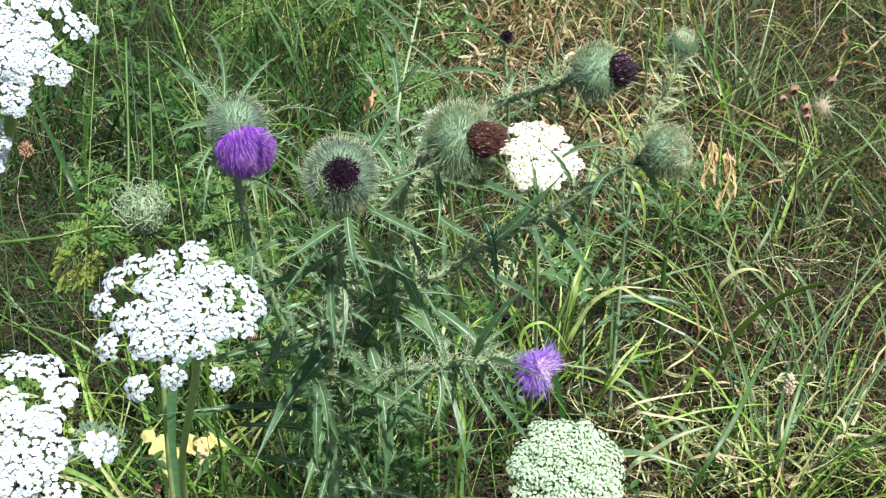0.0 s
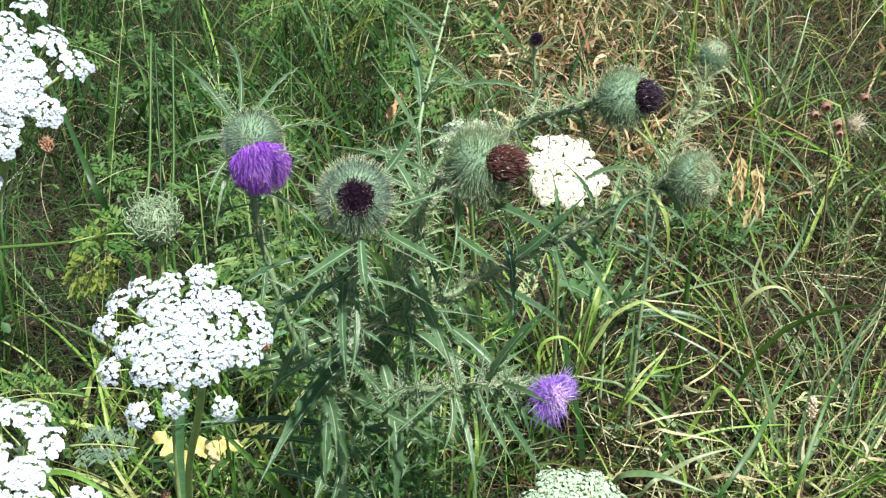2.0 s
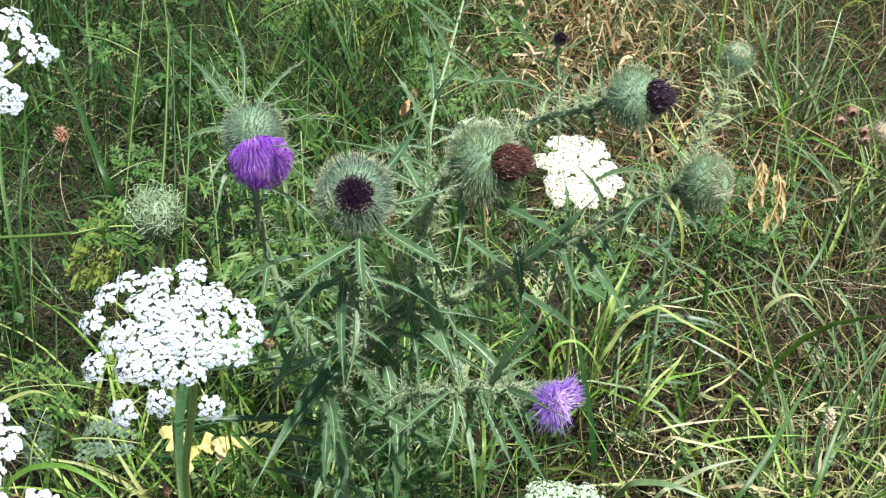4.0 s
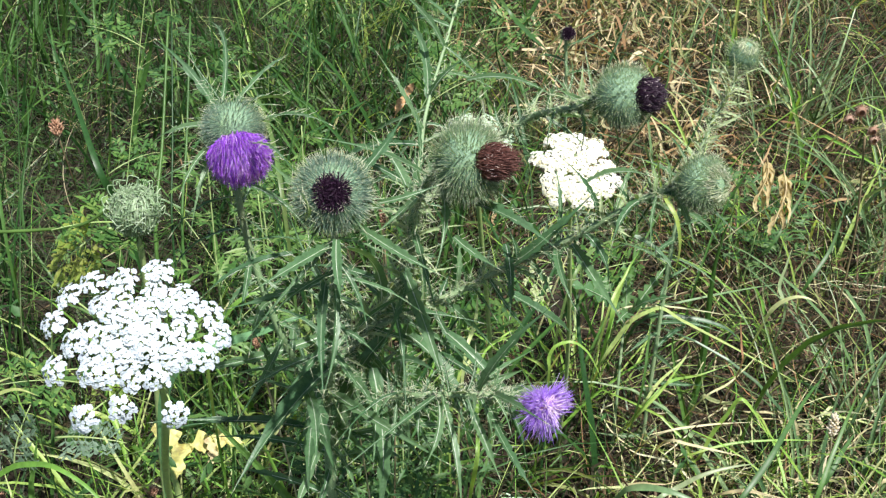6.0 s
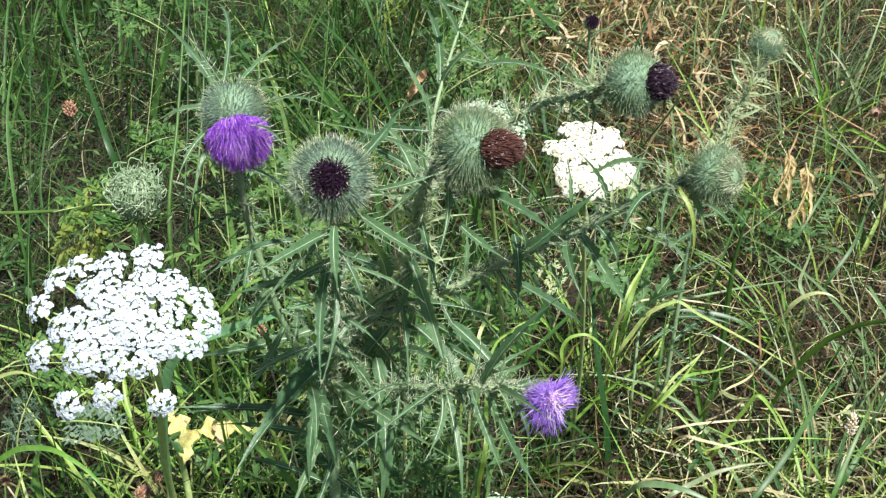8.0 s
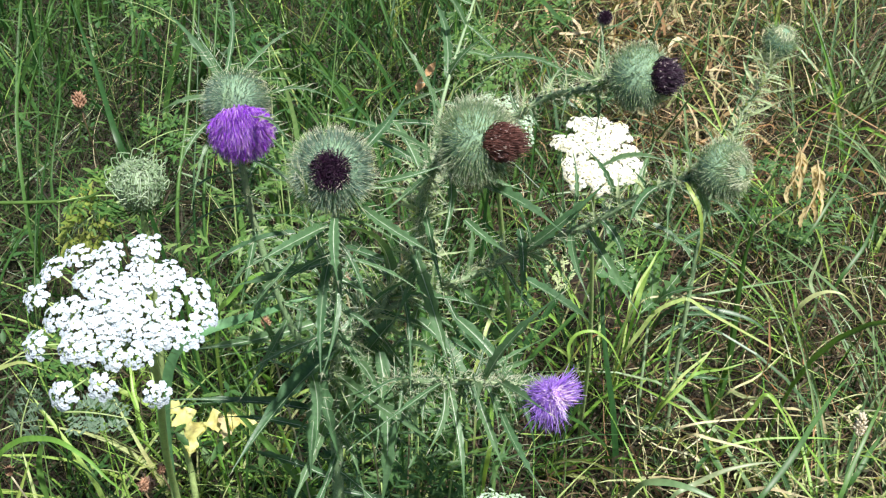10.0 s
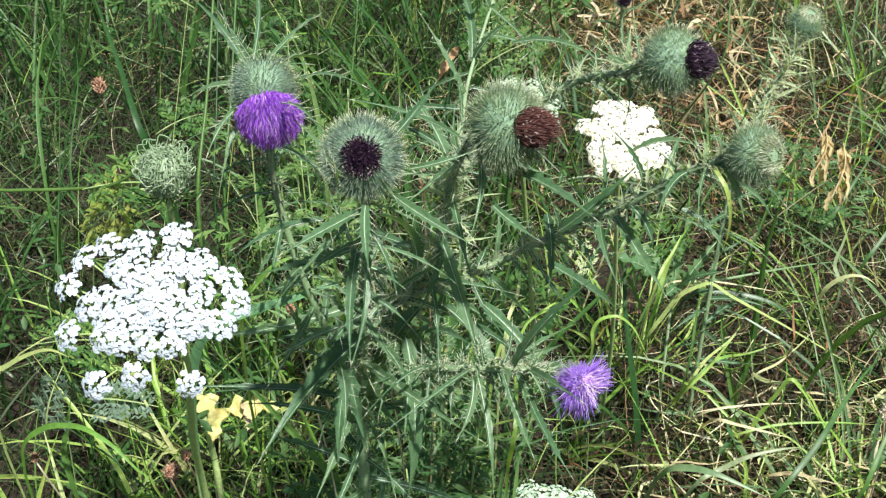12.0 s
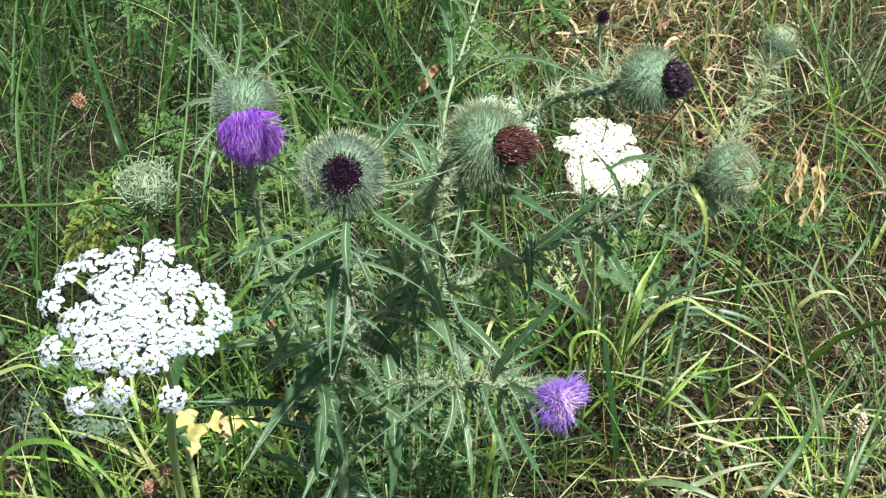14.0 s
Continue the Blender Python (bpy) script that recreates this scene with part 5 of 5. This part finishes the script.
grass_blade([(0.490, 0.720, 0.000), (0.489, 0.560, 0.284), (0.487, 0.567, 0.301), (0.485, 0.573, 0.322), (0.483, 0.580, 0.343)], 0.0036, RUST_STRAND, "upright dying blade with a rust-brown tip")
grass_blade([(0.316, 0.580, 0.000), (0.318, 0.420, 0.357), (0.324, 0.440, 0.401), (0.329, 0.460, 0.434)], 0.0045, LUSH, "upright dark grass blade")
grass_blade([(0.423, 0.660, 0.000), (0.427, 0.500, 0.156), (0.440, 0.493, 0.209), (0.454, 0.487, 0.247), (0.467, 0.480, 0.280), (0.483, 0.473, 0.266), (0.500, 0.467, 0.241), (0.511, 0.460, 0.220)], 0.0060, LIME, "bright grass blade with a sharp bend")
grass_blade([(0.256, 0.380, 0.000), (0.262, 0.220, 0.370), (0.283, 0.210, 0.383), (0.306, 0.200, 0.386), (0.333, 0.190, 0.380), (0.360, 0.180, 0.372)], 0.0085, GREYGREEN, "broad grey-green grass blade lying over")
grass_blade([(0.299, 0.400, 0.000), (0.305, 0.240, 0.336), (0.326, 0.248, 0.343), (0.358, 0.255, 0.357), (0.394, 0.262, 0.362), (0.431, 0.270, 0.359)], 0.0066, GREYGREEN, "broad grey-green grass blade lying over")
grass_blade([(0.363, 0.360, 0.000), (0.377, 0.200, 0.351), (0.424, 0.240, 0.389), (0.456, 0.280, 0.406), (0.489, 0.320, 0.418), (0.523, 0.360, 0.418)], 0.0075, LUSH, "dark green grass blade leaning across")
grass_blade([(0.344, 0.630, 0.000), (0.364, 0.470, 0.233), (0.432, 0.485, 0.232), (0.497, 0.500, 0.222)], 0.0042, PALE, "straight pale grass blade lying across")
grass_blade([(0.369, 0.620, 0.000), (0.375, 0.460, 0.228), (0.394, 0.453, 0.227), (0.438, 0.447, 0.218), (0.472, 0.440, 0.213)], 0.0050, PALE, "straight pale grass blade lying across")
grass_blade([(0.389, 0.640, 0.000), (0.407, 0.480, 0.182), (0.467, 0.487, 0.195), (0.544, 0.493, 0.194), (0.605, 0.500, 0.184)], 0.0042, LIME, "pale grass blade lying low")
grass_blade([(0.427, 0.560, 0.000), (0.435, 0.400, 0.186), (0.461, 0.393, 0.197), (0.496, 0.387, 0.192), (0.531, 0.380, 0.187)], 0.0055, PALE, "pale grass blade lying low")
grass_blade([(0.562, 0.780, 0.000), (0.559, 0.620, 0.331), (0.550, 0.633, 0.355), (0.560, 0.647, 0.384), (0.569, 0.660, 0.407)], 0.0060, GREYGREEN, "tall grey-green grass blade")
grass_blade([(0.196, 0.560, 0.000), (0.196, 0.400, 0.397), (0.195, 0.400, 0.420), (0.203, 0.400, 0.436), (0.222, 0.400, 0.441), (0.240, 0.400, 0.427), (0.253, 0.400, 0.403), (0.263, 0.400, 0.379)], 0.0046, LIME, "broken pale grass blade bent over")
grass_blade([(0.284, 0.680, 0.000), (0.287, 0.520, 0.405), (0.297, 0.533, 0.423), (0.311, 0.547, 0.440), (0.319, 0.560, 0.451)], 0.0046, LIME, "bright upright grass blade")
grass_blade([(-0.208, 0.150, 0.000), (-0.190, 0.062, 0.580), (-0.170, 0.050, 0.672), (-0.143, 0.040, 0.705), (-0.121, 0.045, 0.712), (-0.089, 0.050, 0.720), (-0.064, 0.055, 0.728), (-0.054, 0.060, 0.727)], 0.0105, MINT, "broad pale green grass blade bent over behind the umbel")
grass_blade([(-0.160, 0.240, 0.000), (-0.157, 0.160, 0.638), (-0.146, 0.165, 0.650), (-0.128, 0.170, 0.668), (-0.112, 0.175, 0.674), (-0.095, 0.180, 0.670)], 0.0058, LIME, "sunlit grass blade bending over behind the umbel")
grass_blade([(-0.401, 0.220, 0.000), (-0.391, 0.140, 0.465), (-0.358, 0.127, 0.508), (-0.329, 0.113, 0.525), (-0.305, 0.100, 0.533), (-0.277, 0.087, 0.524), (-0.255, 0.073, 0.511), (-0.234, 0.060, 0.505)], 0.0062, LIME, "sunlit grass blade bending over")
grass_blade([(-0.399, 0.200, 0.000), (-0.392, 0.120, 0.575), (-0.369, 0.115, 0.595), (-0.345, 0.110, 0.612), (-0.322, 0.105, 0.622), (-0.303, 0.100, 0.618)], 0.0055, LIME, "pale grass blade in the lush grass")
grass_blade([(-0.358, 0.240, 0.000), (-0.359, 0.160, 0.399), (-0.362, 0.167, 0.440), (-0.354, 0.173, 0.473), (-0.347, 0.180, 0.504)], 0.0080, LUSH, "broad upright green grass blade")
grass_blade([(-0.280, 0.590, 0.000), (-0.339, 0.564, 0.542), (-0.349, 0.545, 0.606), (-0.396, 0.642, 0.665), (-0.452, 0.746, 0.733)], 0.0096, LUSH, "tall broad grass blade")
grass_blade([(-0.550, 0.740, 0.000), (-0.495, 0.570, 0.462), (-0.514, 0.657, 0.598), (-0.522, 0.760, 0.665)], 0.0064, LUSH, "tall narrow grass blade")
grass_blade([(0.600, 1.220, 0.000), (0.624, 0.913, 0.241), (0.675, 0.954, 0.303), (0.731, 1.005, 0.381)], 0.0064, GRASS, "leaning grey-green grass blade")
grass_blade([(0.750, 1.020, 0.000), (0.619, 0.713, 0.299), (0.660, 0.745, 0.348), (0.691, 0.791, 0.418)], 0.0080, GRASS, "leaning grey-green grass blade")
grass_blade([(0.600, 0.620, 0.000), (0.568, 0.404, 0.191), (0.597, 0.429, 0.228), (0.618, 0.445, 0.252)], 0.0096, LUSH, "single upright green grass blade")
grass_blade([(0.235, 0.120, 0.840), (0.260, 0.178, 0.766), (0.270, 0.168, 0.750), (0.277, 0.170, 0.716), (0.277, 0.181, 0.678)], 0.0048, LIME, "bright drooping grass blade", up=(0.3, -0.9, 0.1))
grass_blade([(0.100, 0.340, 0.000), (0.092, 0.251, 0.328), (0.097, 0.204, 0.440), (0.116, 0.384, 0.442), (0.176, 0.439, 0.435)], 0.0056, LIME, "lit grass blade behind the thistle")
grass_blade([(0.080, 0.460, 0.000), (0.087, 0.409, 0.389), (0.126, 0.444, 0.405), (0.166, 0.482, 0.408)], 0.0064, LIME, "lit grass blade behind the thistle")
grass_blade([(0.080, 0.440, 0.000), (0.093, 0.384, 0.442), (0.106, 0.420, 0.461), (0.111, 0.469, 0.481)], 0.0064, LIME, "lit grass blade behind the thistle")
grass_blade([(0.100, 0.450, 0.900), (0.142, 0.459, 0.834), (0.158, 0.399, 0.833), (0.171, 0.342, 0.838)], 0.0072, GRASS, "slender leaf tip hanging over")
grass_blade([(0.000, 0.340, 0.000), (-0.006, 0.305, 0.597), (-0.015, 0.370, 0.606), (-0.050, 0.436, 0.617)], 0.0064, GRASS, "single upright green grass blade")
grass_blade([(-0.120, 0.540, 0.000), (-0.120, 0.479, 0.592), (-0.140, 0.570, 0.642), (-0.191, 0.716, 0.684)], 0.0080, GRASS, "tall green grass blade")
stalk([(-0.600, 0.150, 0.000), (-0.451, 0.134, 0.764), (-0.329, 0.120, 0.777), (-0.270, 0.113, 0.783), (-0.237, 0.106, 0.791), (-0.216, 0.103, 0.804), (-0.195, 0.092, 0.823)], 0.0018, FERN, "pale green side stalk")
stalk([(-0.308, 0.634, 0.000), (-0.328, 0.664, 0.422), (-0.321, 0.768, 0.544), (-0.319, 0.899, 0.673)], 0.0032, LUSH, "stout upright green stalk among tall grass")
stalk([(-0.271, 0.635, 0.000), (-0.291, 0.665, 0.422), (-0.287, 0.768, 0.544), (-0.287, 0.899, 0.673)], 0.0026, LUSH, "stout upright green stalk among tall grass")
stalk([(-0.284, 0.635, 0.000), (-0.304, 0.665, 0.422), (-0.307, 0.768, 0.544), (-0.314, 0.899, 0.673)], 0.0020, LUSH, "stout upright green stalk among tall grass")
stalk([(-0.420, 0.400, 0.000), (-0.393, 0.300, 0.503), (-0.413, 0.443, 0.633), (-0.465, 0.693, 0.745)], 0.0009, GRASS, "thin upright grass stalk")
stalk([(-0.100, 0.700, 0.000), (-0.124, 0.609, 0.517), (-0.117, 0.760, 0.566), (-0.116, 0.923, 0.635)], 0.0014, GRASS, "thin upright green stalk")
stalk([(0.400, 1.200, 0.000), (0.512, 1.028, 0.420), (0.565, 1.183, 0.475), (0.610, 1.330, 0.517)], 0.0022, GRASS, "upright stout green stalk")
stalk([(0.400, 1.500, 0.000), (0.525, 1.341, 0.351), (0.535, 1.388, 0.423), (0.570, 1.522, 0.446)], 0.0022, GRASS, "upright stout green stalk")
grass_blade([(0.450, 0.400, 0.000), (0.470, 0.208, 0.349), (0.491, 0.235, 0.390), (0.520, 0.277, 0.418), (0.546, 0.317, 0.424)], 0.0064, LUSH, "broad green grass blade in the corner of the meadow")
grass_blade([(0.200, 0.620, 0.000), (0.237, 0.515, 0.459), (0.273, 0.577, 0.462), (0.318, 0.628, 0.448)], 0.0064, GRASS, "green grass blade behind the umbel")
grass_blade([(0.000, 0.640, 0.000), (-0.005, 0.535, 0.623), (0.002, 0.534, 0.657), (0.014, 0.420, 0.739)], 0.0020, STRAW, "thin dry stem with a rusty tip")


def seed_head(place, root, axis, length, r, mat, label, count=56):
    """A dry seed head of small scales on a thin stalk."""
    place, root = Vector(place), Vector(root)
    ob = thing("seed_head", root, label, "seed head", "seed heads")
    s = Geo()
    axis = Vector(axis).normalized()
    side = axis.orthogonal().normalized()
    for i in range(count):
        g = Geo()
        t = i / count
        o = Matrix.Rotation(i * 2.4, 3, axis) @ side
        c = place - root + axis * (t - 0.5) * length + o * r * math.sin(math.pi * (0.12 + 0.8 * t)) * rnd.uniform(0.5, 1.0)
        g.lump(c, r * rnd.uniform(0.2, 0.34), 0, 1.8, (axis + o * 0.8).normalized())
        g.spike(c, c + (axis + o).normalized() * r * rnd.uniform(0.5, 1.1), r * 0.12)
        part("scale", g, [mat], ob)
    path = smooth_path([V(0, 0, 0), (place - root) * 0.55 + V(0.01, 0.01, 0), place - root - axis * length * 0.4], 6)
    s.tube(path, [0.001] * len(path), 5)
    part("stem", s, [STRAW], ob)


seed_head((0.005, 0.257, 0.708), (-0.011, 0.343, 0.0), (0.0, 0.1, 0.95), 0.022, 0.004, RUST, "small reddish seed head behind the thistle")
seed_head((-0.433, 0.666, 0.610), (-0.45, 0.80, 0.0), (0.0, 0.1, 0.95), 0.020, 0.008, RUST, "small round pinkish brown seed head in the grass")
seed_head((-0.259, 0.177, 0.404), (-0.25, 0.28, 0.0), (0.0, 0.1, 0.95), 0.016, 0.008, RUST, "small round brown seed head low in the grass")
seed_head((0.550, 0.372, 0.325), (0.60, 0.46, 0.0), (0.0, 0.1, 0.95), 0.030, 0.007, FLUFF, "pale fluffy seed head in the grass")
seed_head((-0.242, 0.120, 0.458), (-0.222, 0.200, 0.0), (0.0, 0.1, 0.95), 0.012, 0.0046, RUST, "small round reddish brown seed head low in the grass")
seed_head((-0.236, 0.160, 0.443), (-0.216, 0.240, 0.0), (0.0, 0.1, 0.95), 0.011, 0.0046, RUST, "small round reddish brown seed head low in the grass")
seed_head((-0.391, 0.160, 0.438), (-0.371, 0.240, 0.0), (0.0, 0.1, 0.95), 0.010, 0.0042, RUST, "small round brown seed head in the lush grass")
seed_head((-0.034, 0.120, 0.703), (-0.014, 0.200, 0.0), (0.0, 0.1, 0.95), 0.010, 0.0042, RUST, "small dry reddish flower head below the thistle")
seed_head((-0.114, 0.160, 0.627), (-0.094, 0.240, 0.0), (0.0, 0.1, 0.95), 0.010, 0.0042, RUST, "small dry reddish flower head below the thistle")


def crumpled_leaf(pts, width, mat, label, name="dry_leaf", lobes=4):
    """A withered leaf, ragged at its edges and buckled."""
    path = smooth_path(pts, 9)
    o = path[0].copy()
    n = len(path) - 1
    g = Geo()
    up = V(0, -0.6, 0.8)
    for i, q in enumerate(path):
        d = (path[min(i + 1, n)] - path[max(i - 1, 0)]).normalized()
        s = d.cross(up).normalized()
        w = width * 0.5 * math.sin(math.pi * (0.1 + 0.88 * i / n)) * (0.30 + 0.85 * abs(math.sin(lobes * math.pi * i / n + 0.4)))
        for k in (-1, -0.5, 0, 0.5, 1):
            g.v.append(q - o + s * w * k * rnd.uniform(0.8, 1.15) + up * width * rnd.uniform(-0.13, 0.13))
    for i in range(n):
        for k in range(4):
            a = 5 * i + k
            g.face((a, a + 1, a + 6, a + 5))
    ob = new(name, g.mesh(name, [mat]))
    ob.location = o
    return tagged(ob, label, "leaf", "withered leaves")


crumpled_leaf([(0.037, 0.419, 0.774), (0.030, 0.413, 0.765), (0.022, 0.407, 0.755), (0.016, 0.399, 0.743)], 0.0105, RUST_LEAF, "curled rust-coloured dry leaf tip", "dry_leaf", 2)
crumpled_leaf([(-0.297, 0.400, 0.326), (-0.275, 0.383, 0.318), (-0.261, 0.363, 0.304), (-0.263, 0.341, 0.288)], 0.030, YELLOW_LEAF, "ragged yellow dead leaf low in the grass", "yellow_leaf")
crumpled_leaf([(-0.266, 0.372, 0.300), (-0.235, 0.381, 0.313), (-0.207, 0.382, 0.315), (-0.182, 0.380, 0.311)], 0.026, YELLOW_LEAF, "ragged yellow dead leaf low in the grass", "yellow_leaf")
crumpled_leaf([(-0.228, 0.376, 0.324), (-0.218, 0.360, 0.317), (-0.221, 0.341, 0.306)], 0.014, DRY_LEAF, "brown tip of a dead leaf", "dry_leaf")
stalk([(-0.264, 0.400, 0.000), (-0.268, 0.362, 0.178), (-0.269, 0.360, 0.256), (-0.272, 0.356, 0.318)], 0.0056, LIT_STALK, "pale green stalk under a dead yellow leaf")


def withered_spray(base, tip, label):
    """A dead divided leaf hanging down, its leaflets curled up."""
    base, tip = Vector(base), Vector(tip)
    ob = thing("withered_leaf", base, label, "leaf", "withered leaves")
    d = tip - base
    path = smooth_path([V(0, 0, 0), d * 0.5 + V(0.008, 0, 0.01), d], 6)
    st = Geo()
    st.tube(path, [0.001] * len(path), 5)
    part("rachis", st, [DRY_LEAF], ob)
    for k in range(18):
        p = path[1 + k * 11 // 18]
        sg = -1 if k % 2 else 1
        ln = rnd.uniform(0.012, 0.024)
        o = V(sg * rnd.uniform(0.1, 0.45), rnd.uniform(-0.4, 0.2), rnd.uniform(-1.0, -0.6)).normalized()
        q = [p, p + o * ln * 0.5 + V(sg * 0.002, 0, 0), p + o * ln + V(-sg * 0.002, -0.002, -0.002), p + o * ln * 1.3 + V(-sg * 0.005, 0, -0.003)]
        g = Geo()
        g.ribbon([v + jitter(0.0009) for v in smooth_path(q, 3)], [0.0008, 0.002, 0.0042, 0.0055, 0.0048, 0.005, 0.0034, 0.003, 0.0016, 0.0004], V(rnd.uniform(-0.8, 0.8), -0.8, 0.4), rnd.uniform(0.5, 1.2))
        part("leaflet", g, [DRY_LEAF], ob)


withered_spray((0.502, 0.562, 0.584), (0.484, 0.516, 0.530), "golden brown withered leaf hanging curled among straw")
withered_spray((0.481, 0.571, 0.597), (0.461, 0.531, 0.554), "pale golden withered leaf hanging curled among straw")


def burst_heads():
    """A dead thistle top: brown seed cups and loose fluff."""
    root = V(0.70, 0.80, 0.0)
    ob = thing("dead_thistle", root, "dead thistle top with brown seed cups and pale fluff", "thistle", "thistles")
    c = V(0.669, 0.707, 0.564) - root
    for dx, dz, r in ((-0.022, 0.030, 0.0075), (-0.036, 0.018, 0.0065), (0.0, 0.0, 0.0065), (0.004, -0.014, 0.0065), (0.033, 0.040, 0.006)):
        g = Geo()
        q = c + V(dx, 0.0, dz)
        for i in range(7):
            t = i / 6
            rr = r * math.sin(math.pi * (0.1 + 0.72 * t))
            for k in range(10):
                a = 0.628 * k
                g.v.append(q + V(math.cos(a) * rr, -r * 1.3 * t + r * 0.6, math.sin(a) * rr))
        for i in range(6):
            for k in range(10):
                a, b = i * 10 + k, i * 10 + (k + 1) % 10
                g.face((a, b, b + 10, a + 10))
        for k in range(70):
            a = rnd.uniform(0, 6.28)
            g.spike(q + V(math.cos(a), 0, math.sin(a)) * r * 0.8, q + V(math.cos(a) * 1.6, rnd.uniform(-1, 0.5), math.sin(a) * 1.6) * r, 0.0006)
        part("seed_cup", g, [SEED_CUP], ob, "empty brown seed cup")
    f = Geo()
    for k in range(240):
        p0 = c + V(0.026, 0.0, 0.0) + jitter(0.006)
        f.spike(p0, p0 + jitter(1.0).normalized() * rnd.uniform(0.012, 0.036), 0.0003)
    part("fluff", f, [FLUFF], ob, "pale seed fluff")
    s = Geo()
    path = smooth_path([V(0, 0, 0), c * 0.6 + V(0.02, 0.02, 0), c + V(0, 0.02, -0.02)], 6)
    s.tube(path, [0.0016] * len(path), 6)
    part("stem", s, [STRAW], ob)


burst_heads()


def panicle(root, top, label):
    """A fine grass flower: a thin stalk with loose side twigs and tiny spikelets."""
    root, top = Vector(root), Vector(top)
    ob = thing("grass_panicle", root, label, "grass panicle", "grass panicles")
    d = top - root
    path = smooth_path([V(0, 0, 0), d * 0.5 + jitter(0.02), d], 8)
    s, g = Geo(), Geo()
    s.tube(path, [0.0008] * len(path), 4)
    for i in range(22):
        t = 0.62 + 0.38 * i / 22
        q = path[min(len(path) - 1, int(t * (len(path) - 1)))]
        a = i * 2.4
        ln = 0.055 * (1.15 - t) * 2 + 0.006
        e = q + V(math.cos(a) * ln, math.sin(a) * ln, ln * rnd.uniform(0.1, 0.8))
        s.spike(q, e, 0.0003)
        for k in range(5):
            w = q.lerp(e, 0.4 + 0.15 * k) + jitter(0.002)
            g.spike(w, w + V(math.cos(a), math.sin(a), 0.6) * 0.005, 0.0006)
    part("stem", s, [UMBEL_STEM], ob)
    tagged(part("spikelet_spray", g, [DRY_LEAF], ob), kind="stuff")


for i in range(3):
    panicle((rnd.uniform(-0.75, -0.35), rnd.uniform(0.7, 1.3), 0.0), (rnd.uniform(-0.75, -0.38), rnd.uniform(0.6, 1.2), rnd.uniform(0.5, 0.72)), "thin pale grass panicle gone to seed")
for i in range(2):
    panicle((rnd.uniform(-0.2, 0.1), rnd.uniform(0.9, 1.4), 0.0), (rnd.uniform(-0.2, 0.1), rnd.uniform(0.8, 1.3), rnd.uniform(0.45, 0.6)), "thin pale grass panicle gone to seed")
